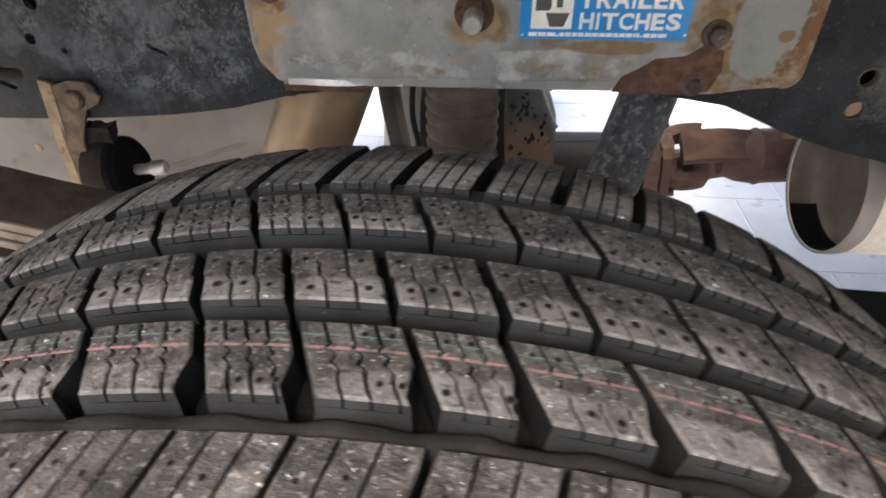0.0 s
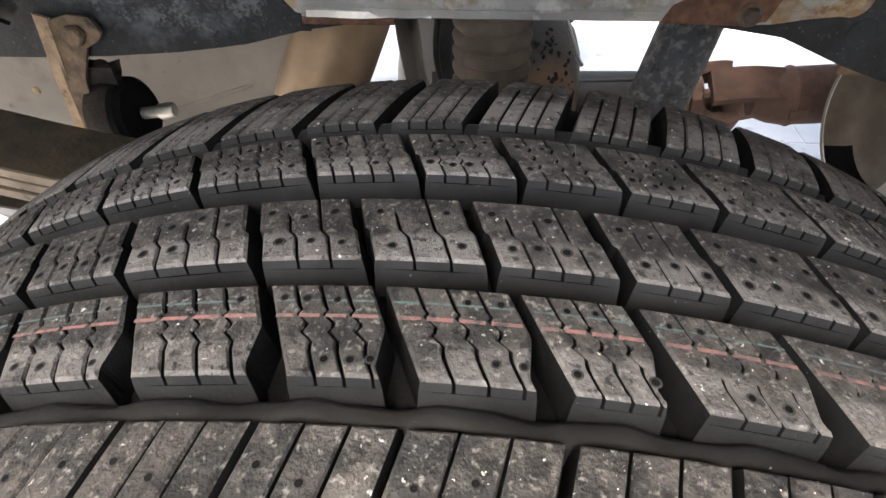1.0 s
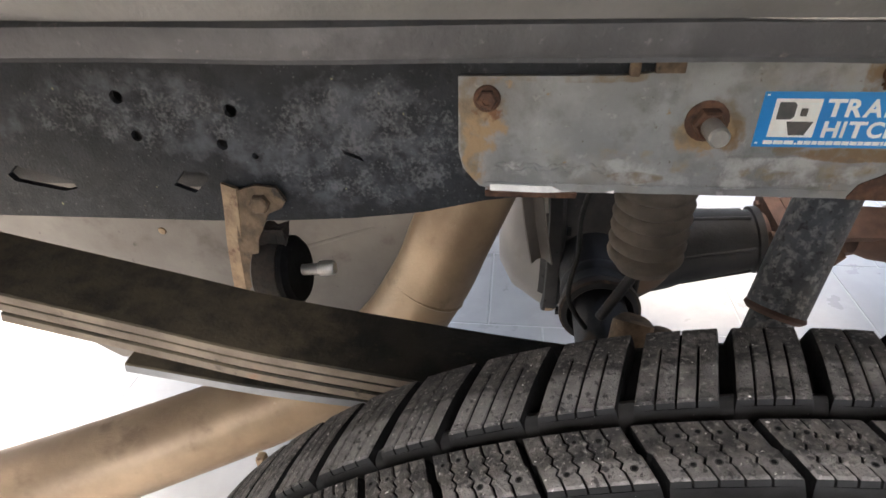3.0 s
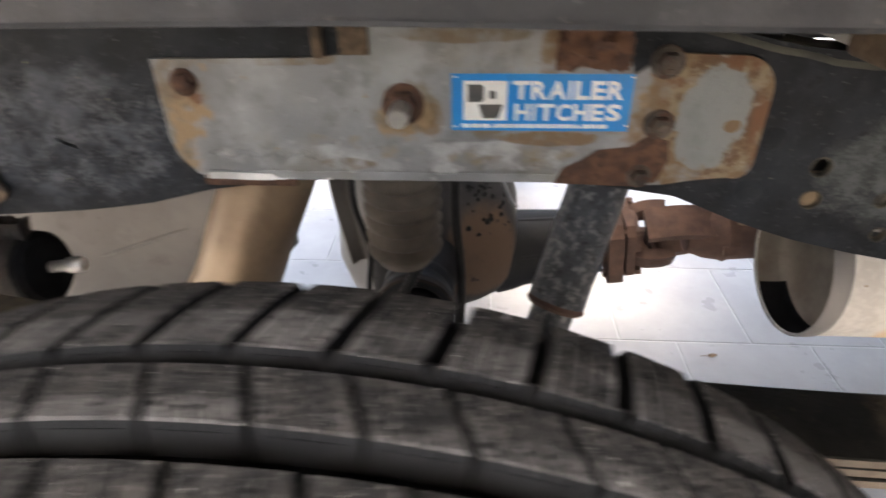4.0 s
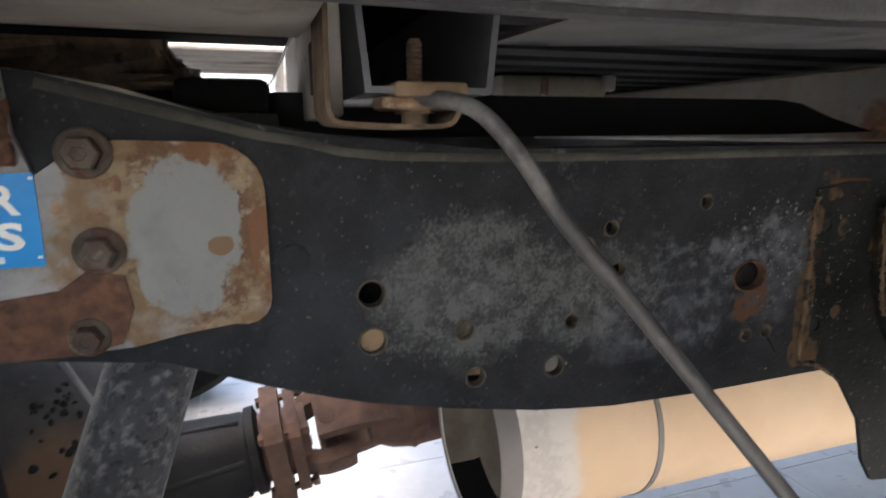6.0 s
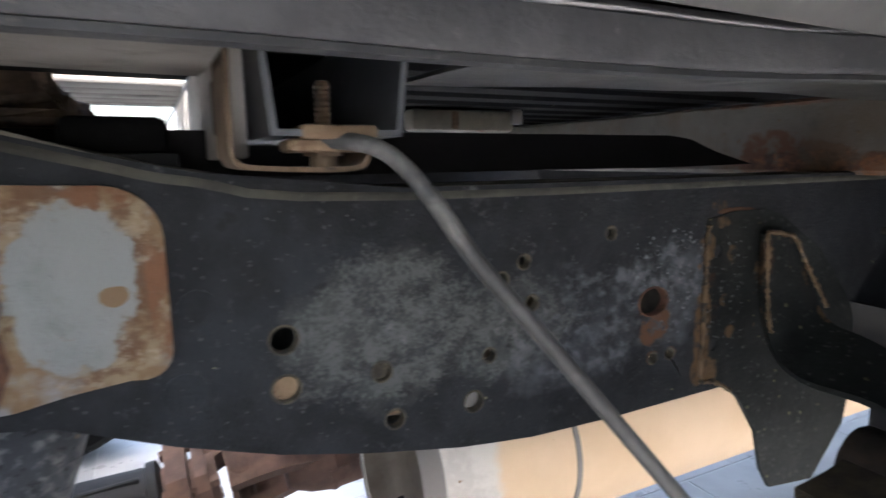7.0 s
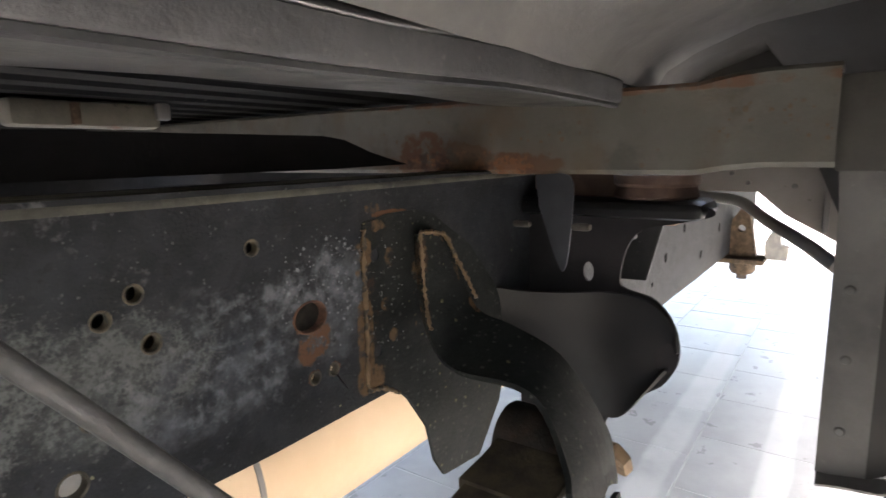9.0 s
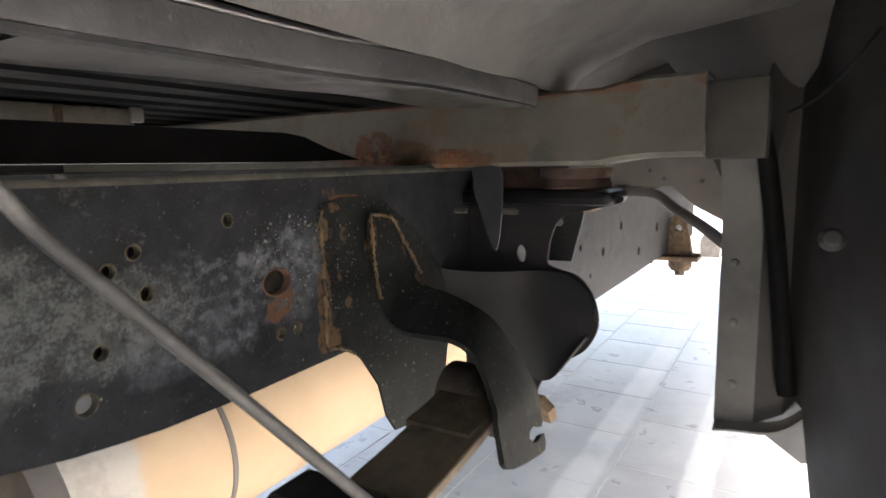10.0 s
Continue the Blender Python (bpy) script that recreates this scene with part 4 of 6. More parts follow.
def fender():
    """Unseen outer skin of the bed side, added to block light around its wheel opening."""
    ob = thing("fender_wall", "unseen dark grey bed side with wheel opening, added to block light", "fender", (CX, -0.07, 1.0), kind="structure")
    arch = arc(CX, 0.40, 0.72, 180, 90, 16) + arc(CX, 0.40, 0.47, 90, 0, 16, ry=0.72)[1:]
    outline = [(-1.5, 0.42), (CX - 0.72, 0.42), *arch[1:-1], (CX + 0.47, 0.42), (1.2, 0.42), (1.2, 1.4), (-1.5, 1.4)]
    wpart("skin", plate(outline, [], 0.004, on_y(-0.074)), liner_black, ob)
    wpart("arch_lip", sheet([[(x, y, z) for y in (-0.07, -0.055, -0.045)] for x, z in arch], 0.003), liner_black, ob, "rolled lip of the wheel opening")
    wpart("upper_skin", box((-1.15, -0.07, 1.14), (1.21, 0.04, 1.155)), liner_black, ob)
    return ob


fender()


def bed_floor():
    ob = thing("bed_floor", "dark ribbed steel underside of the pickup bed", "bed floor", (0, 1.2, 0.96), kind="structure")
    y, k = 0.425, 0
    prof = []
    while y < 2.0:
        z = 0.936 if k % 2 else 0.932
        prof += [(y, z), (y + 0.032, z)]
        y += 0.042
        k += 1
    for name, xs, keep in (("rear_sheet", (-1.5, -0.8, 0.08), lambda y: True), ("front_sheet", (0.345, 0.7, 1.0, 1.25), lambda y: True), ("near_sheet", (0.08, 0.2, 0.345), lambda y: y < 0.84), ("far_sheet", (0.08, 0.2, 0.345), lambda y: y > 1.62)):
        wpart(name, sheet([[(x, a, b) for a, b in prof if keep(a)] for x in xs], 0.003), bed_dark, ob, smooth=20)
    # Slats take the pale colour for outside light catching their edges.
    for k in range(5):
        wpart("floor_slat", box((0.08, 0.852 + 0.047 * k, 0.929), (0.345, 0.894 + 0.047 * k, 0.936), 0.002), under_pale, ob)
    wpart("caked_bracket", crust(plate([(-0.15, 0.878), (0.262, 0.874), (0.266, 0.892), (0.250, 0.916), (0.225, 0.934), (-0.15, 0.934)], [], 0.03, on_y(0.80)), 0.014, 70, 8), clip_dark, ob, "dirt-caked brown bracket")
    return ob


bed_floor()
# Panel added to keep far-side light out from under the bed.
far_side = thing("far_bed_side", "dark far side panel, added to block light under the bed", "bed side", (0.0, 1.93, 0.95), kind="structure")
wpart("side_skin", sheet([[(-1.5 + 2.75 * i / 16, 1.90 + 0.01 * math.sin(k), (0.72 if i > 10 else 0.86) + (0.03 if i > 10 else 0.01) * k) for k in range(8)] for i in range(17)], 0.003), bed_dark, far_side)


def hat_crossmember(name, x, w, z0, z1, y0, y1, material, label, flange=0.012):
    ob = thing(name, label, "crossmember", (x, y0, z0))
    t = 0.003
    prof = [(-w / 2 - flange, z1), (-w / 2, z1), (-w / 2 + 0.006, z0 + t), (w / 2 - 0.006, z0 + t), (w / 2, z1), (w / 2 + flange, z1), (w / 2 + flange, z1 - t), (w / 2 + t, z1 - t), (w / 2 - 0.003, z0), (-w / 2 + 0.003, z0), (-w / 2 - t, z1 - t), (-w / 2 - flange, z1 - t)]
    bm = bmesh.new()
    a = [bm.verts.new((x + p, y0, q)) for p, q in prof]
    b = [bm.verts.new((x + p, y1, q)) for p, q in prof]
    k = len(prof)
    for i in range(k):
        bm.faces.new((a[i], a[(i + 1) % k], b[(i + 1) % k], b[i]))
    # end rims, piece by piece
    for i, j in ((0, 11), (1, 10), (2, 9), (3, 8), (4, 7)):
        nxt = {0: (1, 10), 1: (2, 9), 2: (3, 8), 3: (4, 7), 4: (5, 6)}[i]
        for s in (a, b):
            bm.faces.new((s[i], s[nxt[0]], s[nxt[1]], s[j]))
    wpart("channel", bm, material, ob)
    return ob


hat = hat_crossmember("bed_crossmember", 0.39, 0.07, 0.868, 0.929, 0.50, 1.9, hat_grey, "grey open-ended hat-section crossmember under the bed")
# Skin is paler than the channel, for light falling on that side.
wpart("side_skin", box((0.344, 0.54, 0.858), (0.354, 1.9, 0.929), 0.002), skin_pale, hat, "dirty side skin, paled for the light on that side")
# A black strip stands for the shade in the skin's gap.
wpart("skin_gap", box((0.3425, 0.583, 0.872), (0.3450, 0.596, 0.902), 0.0008), cable_black, hat, "dark gap in the side skin")
bm = strip(smooth_path([(0.341, 0.52, 0.915), (0.3405, 0.52, 0.87), (0.342, 0.52, 0.857), (0.352, 0.52, 0.8535), (0.395, 0.52, 0.8525), (0.404, 0.52, 0.858), (0.405, 0.52, 0.866)], 4), [(-0.02, -0.0012), (0.03, -0.0012), (0.03, 0.0012), (-0.02, 0.0012)])
wpart("clamp_strap", bm, clip_dark, hat, "rusty bent clamp strap")
wpart("clamp_tongue", box((0.372, 0.498, 0.8665), (0.409, 0.53, 0.8735), 0.002), clip_rust, hat)
m = Matrix.Translation((0.386, 0.515, 0.853))
wpart("clamp_bolt", lathe([(0, 0.0), (0.007, 0.0), (0.007, 0.007), (0.0042, 0.0075), *[(0.0043 if k % 2 else 0.0037, 0.012 + 0.0013 * k) for k in range(22)], (0.003, 0.042), (0, 0.042)], m, 14), clip_dark, hat, "rusty through bolt")
wpart("clamp_nut", lathe([(0, 0.0058), (0.0105, 0.0058), (0.0105, 0.009), (0, 0.009)], m, 6), clip_dark, hat)


def stay_rod():
    ob = thing("stay_rod", "grey zinc stay rod bent at its flattened top end", "stay rod", (0.56, 0.45, 0.675))
    path = smooth_path([(0.372, 0.515, 0.8645), (0.390, 0.503, 0.866), (0.407, 0.484, 0.860), (0.422, 0.469, 0.840), (0.442, 0.459, 0.808), (0.47, 0.447, 0.772), (0.52, 0.427, 0.707), (0.60, 0.395, 0.603), (0.70, 0.355, 0.473), (0.78, 0.323, 0.369)], 5)
    wpart("rod", tube(path, [0.0043 - 0.0001 * min(1.0, max(0.0, (i - 9) / 14)) for i in range(len(path))], 14), rod_grey, ob)
    wpart("flattened_eye", box((0.366, 0.503, 0.8605), (0.405, 0.528, 0.867), 0.003), clip_rust, ob)
    return ob


stay_rod()

sill = thing("bed_sill", "olive grey pressed steel bed sill, rusted where it meets the chassis", "crossmember", (0.985, 0.5, 0.88))
grid = []
for i in range(60):
    y = 0.2525 + 1.65 * i / 59
    wide = 1.0 if y < 0.328 else max(0.0, 1 - (y - 0.328) / 0.024)
    zt, zb = 0.9215 + 0.008 * wide, 0.835 + 0.007 * wide
    grid.append([(1.06, y, zt), (0.985, y, zt), (0.981, y, zt - 0.004), (0.98, y, zb + 0.02), (0.979, y, zb + 0.005), (0.984, y, zb), (1.06, y, zb)])
wpart("beam", sheet(grid, 0.002), sill_paint, sill)
wpart("end_box", box((1.000, 0.195, 0.838), (1.055, 0.2535, 0.921), 0.003), sill_end, sill, "narrower end of the sill")
pad = thing("rubber_pad", "black rubber pad on top of the chassis rail", "rubber pad", (0.29, 0.65, 0.862))
wpart("pad_block", box((0.262, 0.62, 0.862), (0.32, 0.68, 0.884), 0.006), rubber, pad)
wpart("pad_base", box((0.258, 0.616, 0.852), (0.324, 0.684, 0.8625), 0.002), chassis_black, pad, "black steel base")
inner_beam = tagged(part("inner_beam", plate([(-0.4, 0.846), (0.80, 0.846), (0.92, 0.848), (0.86, 0.862), (0.82, 0.875), (0.79, 0.8785), (-0.4, 0.8785)], [], 0.045, on_y(0.665)), beam_black), "black inner beam beside the top of the chassis rail", "beam")
bracket = thing("floor_bracket", "pale dusty bracket under the bed floor", "bracket", (0.73, 1.0, 0.893))
wpart("bracket_body", box((0.64, 0.98, 0.897), (0.81, 1.02, 0.929), 0.008), rail_top, bracket)
wpart("end_tab", box((0.80, 0.974, 0.908), (0.82, 0.985, 0.93), 0.004), shield_grey, bracket)
wpart("clip", box((0.70, 0.974, 0.90), (0.71, 0.981, 0.925), 0.002), clip_dark, bracket)


# ---- tyre ----
DEPTH = 0.0125
SIPE = 0.0036
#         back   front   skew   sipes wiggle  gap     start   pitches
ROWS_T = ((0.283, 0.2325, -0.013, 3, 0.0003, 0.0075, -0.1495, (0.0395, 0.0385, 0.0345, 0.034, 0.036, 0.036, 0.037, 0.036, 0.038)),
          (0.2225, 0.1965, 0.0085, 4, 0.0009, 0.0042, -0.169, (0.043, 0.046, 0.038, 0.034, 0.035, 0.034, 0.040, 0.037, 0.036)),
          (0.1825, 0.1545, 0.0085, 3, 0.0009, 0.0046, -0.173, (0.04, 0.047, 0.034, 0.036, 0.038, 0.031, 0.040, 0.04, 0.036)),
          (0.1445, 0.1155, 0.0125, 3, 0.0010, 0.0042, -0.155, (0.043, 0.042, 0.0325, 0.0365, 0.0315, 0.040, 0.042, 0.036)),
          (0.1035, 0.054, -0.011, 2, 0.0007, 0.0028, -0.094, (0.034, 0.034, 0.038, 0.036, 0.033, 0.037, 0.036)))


def crown(y):
    return -0.4 * (y - MID) ** 2 - 3.0 * max(0.0, y - 0.243) ** 2


def block_mesh(row, length):
    back, front, skew, sipes, zig, _, _, _ = ROWS_T[row]
    if row in (1, 2) and length < 0.0325:
        sipes -= 1
    mid_v = (back + front) / 2
    bm = bmesh.new()
    steps = 20
    rnd = random.Random(row * 100 + int(length * 1e5))

    def line(fraction, inner):
        pts = []
        for j in range(steps + 1):
            f = j / steps
            u = skew * f + length * fraction
            if inner:
                if row in (2, 4):
                    u += 1.1 * zig * (0 if f < 0.56 else 1 if f < 0.64 else 2) * (1 if row == 2 else -1)
                elif row == 1:
                    u += zig * (0, 1, 0, -1)[j % 4] * (1.0 if 0.2 < f < 0.8 else 0.0)
                elif row == 3:
                    u += zig * (0, 1, 0.4, -1)[j % 4] * (1.0 if 0.28 < f < 0.72 else 0.0)
            elif row in (1, 2):
                u += 0.0012 * (1 if 0.5 < f else 0)
            elif row == 3:
                u += 0.0006 * max(0.0, f - 0.5) if fraction == 0 else -0.0056 * max(0.0, min(1.0, (f - 0.48) / 0.4))
            pts.append((u, back + (front - back) * f))
        return pts

    def shut(k, f):
        """Some sipes stop short of the block's rear edge."""
        return (row == 2 and k < sipes and f < 0.3) or (row == 0 and f < 0.35 and k % 2)

    def place(u, v, w):
        u -= length / 2 + skew / 2
        return Vector((u, v - mid_v, w + crown(v) - u * u / (2 * R)))

    def face(vs, index):
        f = bm.faces.new(vs)
        f.material_index = index
        return f

    def pit(u, v, r):
        outer = [bm.verts.new(place(u + r * math.cos(a), v + r * 0.95 * math.sin(a), 0.00010)) for a in [math.pi * 2 * q / 10 for q in range(10)]]
        inner = [bm.verts.new(place(u + 0.62 * r * math.cos(a), v + 0.6 * r * math.sin(a), 0.00016)) for a in [math.pi * 2 * q / 10 for q in range(10)]]
        for q in range(10):
            face((outer[q], outer[(q + 1) % 10], inner[(q + 1) % 10], inner[q]), 2)
        face(inner, 1)

    half, c = 0.00046, 0.0009
    lines = [line(k / (sipes + 1), 0 < k <= sipes) for k in range(sipes + 2)]
    for k in range(sipes + 1):
        top_l, top_r, out_l, out_r, low_l, low_r = [], [], [], [], [], []
        for j in range(steps + 1):
            f = j / steps
            inset = -c if j == 0 else c if j == steps else 0.0
            close_l, close_r = k > 0 and shut(k, f), k < sipes and shut(k + 1, f)
            cl = c if k == 0 else 0.0 if close_l else c * 0.5
            cr = c if k == sipes else 0.0 if close_r else c * 0.5
            (ul, v), (ur, _) = lines[k][j], lines[k + 1][j]
            ul += half if k and not close_l else 0
            ur -= half if k < sipes and not close_r else 0
            top_l.append(bm.verts.new(place(ul + cl, v + inset, 0)))
            top_r.append(bm.verts.new(place(ur - cr, v + inset, 0)))
            out_l.append(bm.verts.new(place(ul, v, -c)))
            out_r.append(bm.verts.new(place(ur, v, -c)))
            foot_l = -0.0004 if k == 0 else 0
            foot_r = 0.0004 if k == sipes else 0
            foot_v = 0.0008 if j == 0 else -0.0008 if j == steps else 0
            low_l.append(bm.verts.new(place(ul + foot_l, v + foot_v, -SIPE)))
            low_r.append(bm.verts.new(place(ur + foot_r, v + foot_v, -SIPE)))
        for j in range(steps):
            face((top_l[j], top_r[j], top_r[j + 1], top_l[j + 1]), 0)
            face((top_l[j], top_l[j + 1], out_l[j + 1], out_l[j]), 0)
            face((top_r[j + 1], top_r[j], out_r[j], out_r[j + 1]), 0)
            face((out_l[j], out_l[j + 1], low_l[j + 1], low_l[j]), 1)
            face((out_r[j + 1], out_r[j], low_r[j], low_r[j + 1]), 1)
        for j, s in ((0, 1), (steps, -1)):
            face((top_l[j], top_r[j], out_r[j], out_l[j])[::s], 0)
            face((out_l[j], out_r[j], low_r[j], low_l[j])[::s], 5)
        left, right = lines[k], lines[k + 1]
        # mould marks lie on the block's top; flat dark discs stand for shaded stud pits
        if row == 3:
            for v0, wide, index in ((0.1332, 0.0013, 3), (0.1383, 0.0008, 4)):
                j0 = int((back - v0) / (back - front) * steps)
                ua, ub = left[j0][0] + (half + 0.0003 if k else 0.0006), right[j0][0] - (half + 0.0003 if k < sipes else 0.0006)
                cells = 5
                for q in range(cells):
                    a, b = ua + (ub - ua) * q / cells, ua + (ub - ua) * (q + 1.0) / cells
                    w1, w2 = rnd.uniform(0.75, 1.05) * wide / 2, rnd.uniform(0.75, 1.05) * wide / 2
                    face([bm.verts.new(place(uu, vv, 0.00012)) for uu, vv in ((a, v0 - w1), (b, v0 - w2), (b, v0 + w2), (a, v0 + w1))], index)
        if row:
            for f in ((0.2, 0.83) if row == 3 else (0.24, 0.78)):
                if rnd.random() < (0.22 if row == 2 else 0.55):
                    continue
                f += rnd.uniform(-0.04, 0.04) + (0.12 if row == 2 and k % 2 else 0.0) * (1 if f < 0.5 else -0.4)
                j0 = int(f * steps)
                u = (left[j0][0] + right[j0][0]) / 2 + rnd.uniform(-0.0005, 0.0005)
                pit(u, back + (front - back) * f, (0.0020 if row == 2 else 0.0016) * rnd.uniform(0.75, 1.1))
    # solid foot of the block, below the sipes
    rims = []
    for j in range(steps + 1):
        fv = 1.0 if j == 0 else -1.0 if j == steps else 0.0
        deep = DEPTH + (0.014 if (row == 0 and j == 0) or (row == 4 and j == steps) else 0.003)
        extra = 0.006 if (row == 0 and j == 0) else -0.008 if (row == 4 and j == steps) else 0.0
        (ul, v), (ur, _) = lines[0][j], lines[-1][j]
        wide = 0.0004
        rims.append([bm.verts.new(place(ul - wide, v + 0.0008 * fv, -SIPE)), bm.verts.new(place(ur + wide, v + 0.0008 * fv, -SIPE)),
                     bm.verts.new(place(ur + wide + 0.0006, v + 0.0035 * fv + extra, -deep)), bm.verts.new(place(ul - wide - 0.0006, v + 0.0035 * fv + extra, -deep))])
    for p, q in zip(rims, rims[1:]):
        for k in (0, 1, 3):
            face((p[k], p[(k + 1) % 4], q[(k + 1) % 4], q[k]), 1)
    face(rims[0], 5)
    face(rims[-1], 5)
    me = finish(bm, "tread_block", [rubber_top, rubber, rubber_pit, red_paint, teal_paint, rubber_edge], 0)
    return me, mid_v, length / 2 + skew / 2


def tyre():
    ob = thing("tyre", "new black all-season truck tyre with siped dusty tread blocks", "tyre", (CX, MID, 0.0))
    prof = [(0.23, 0.10), (0.235, 0.085), (0.27, 0.04), (0.33, 0.025), (0.365, 0.028), (0.385, 0.04), (0.394, 0.052), (0.399, 0.07), (0.4025, 0.167), (0.399, 0.264), (0.394, 0.282), (0.385, 0.294), (0.365, 0.306), (0.33, 0.309), (0.27, 0.294), (0.235, 0.249), (0.23, 0.234), (0.225, 0.167), (0.23, 0.10)]
    m = Matrix.Translation((CX, 0, CZ)) @ Matrix.Rotation(radians(-90), 4, "X")
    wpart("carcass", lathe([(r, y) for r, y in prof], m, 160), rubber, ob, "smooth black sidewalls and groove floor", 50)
    # wavy ridge in the outer groove
    bm = bmesh.new()
    rings = []
    n = 560
    for k in range(n):
        a = 2 * math.pi * k / n
        wob = 0.0011 * math.sin(a * 70) + 0.0004 * math.sin(a * 171)
        row = [(0.4015, 0.1042), (0.4062, 0.1052 + wob), (0.4082, 0.1072 + wob), (0.4085, 0.1105 + wob), (0.4062, 0.1128 + wob), (0.4015, 0.1150)]
        rings.append([bm.verts.new((CX + (r + 0.0008 * math.sin(a * 35)) * math.sin(a), y, CZ + r * math.cos(a))) for r, y in row])
    for k in range(n):
        p, q = rings[k], rings[(k + 1) % n]
        for j in range(5):
            bm.faces.new((p[j], q[j], q[j + 1], p[j + 1]))
    wpart("groove_ridge", bm, rubber_edge, ob, "smooth wavy rubber ridge", 60)
    # smooth bevelled rib that closes the inner row's grooves
    edge = [(R - 0.0125, 0.2420), (R - 0.0078, 0.2405), (R - 0.0062, 0.2375), (R - 0.0068, 0.2335), (R - 0.0085, 0.2313), (R - 0.0145, 0.2290)]
    wpart("rib_edge", lathe(edge, Matrix.Translation((CX, 0, CZ)) @ Matrix.Rotation(radians(-90), 4, "X"), 220), rubber_edge, ob, "smooth bevelled rubber rib")
    # Unseen rim, added so light doesn't pass through the wheel to the axle.
    wpart("wheel_rim", lathe([(0.0, 0.10), (0.06, 0.098), (0.075, 0.11), (0.15, 0.125), (0.19, 0.10), (0.222, 0.085), (0.236, 0.07), (0.240, 0.075), (0.232, 0.09), (0.222, 0.12), (0.215, 0.167), (0.222, 0.22), (0.232, 0.245), (0.240, 0.258), (0.234, 0.262), (0.21, 0.22), (0.205, 0.16), (0.14, 0.14), (0.0, 0.13)], m, 64), hat_grey, ob, "unseen grey steel wheel rim, closing the tyre to light")
    cache, rest = {}, bmesh.new()
    turn = 2 * math.pi * R
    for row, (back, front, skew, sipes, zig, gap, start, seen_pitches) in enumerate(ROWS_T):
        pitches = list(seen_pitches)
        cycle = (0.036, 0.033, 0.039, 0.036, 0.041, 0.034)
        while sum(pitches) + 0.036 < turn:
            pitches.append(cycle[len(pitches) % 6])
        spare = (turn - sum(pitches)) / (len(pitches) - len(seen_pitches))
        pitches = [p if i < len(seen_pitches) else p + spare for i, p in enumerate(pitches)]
        u = start - CX
        for p in pitches:
            length = round((p - gap) / 0.0015) * 0.0015
            key = (row, length)
            if key not in cache:
                cache[key] = block_mesh(row, length)
            me, mid_v, half = cache[key]
            a = (u + half) / R
            place = Matrix.Translation((CX, mid_v, CZ)) @ Matrix.Rotation(a, 4, "Y") @ Matrix.Translation((0, 0, R))
            a = (a + math.pi) % (2 * math.pi) - math.pi
            if abs(a) < 1.15:
                b = new("tread_block", me)
                b.parent = ob
                b.matrix_local = Matrix.Translation(-Vector(ob.location)) @ place
            else:
                me2 = me.copy()
                me2.transform(place)
                rest.from_mesh(me2)
                bpy.data.meshes.remove(me2)
            u += p
    low = wpart("lower_tread", rest, [rubber_top, rubber, rubber_pit, red_paint, teal_paint, rubber_edge], ob, smooth=0)
    low["kind"] = "stuff"
    return ob


near_tyre = tyre()


def far_tyre():
    """The wheel on the truck's other side, the same tyre with its tread joined into one mesh."""
    ob = thing("tyre", "black truck tyre on the far end of the axle", "tyre", (CX, MID + 1.876, 0.0))
    shift = Matrix.Translation((0, 1.876, 0))
    tread = bmesh.new()
    for child in near_tyre.children:
        me = child.data.copy()
        me.transform(shift @ Matrix.Translation(near_tyre.location) @ child.matrix_local)
        bm = bmesh.new()
        if child.name.startswith(("tread_block", "lower_tread")):
            tread.from_mesh(me)
            bm.free()
        else:
            bm.from_mesh(me)
            wpart(child.name.split(".")[0], bm, list(child.data.materials), ob, smooth=50)
        bpy.data.meshes.remove(me)
    wpart("tread", tread, [rubber_top, rubber, rubber_pit, red_paint, teal_paint, rubber_edge], ob, smooth=0)["kind"] = "stuff"
    return ob


far_tyre()


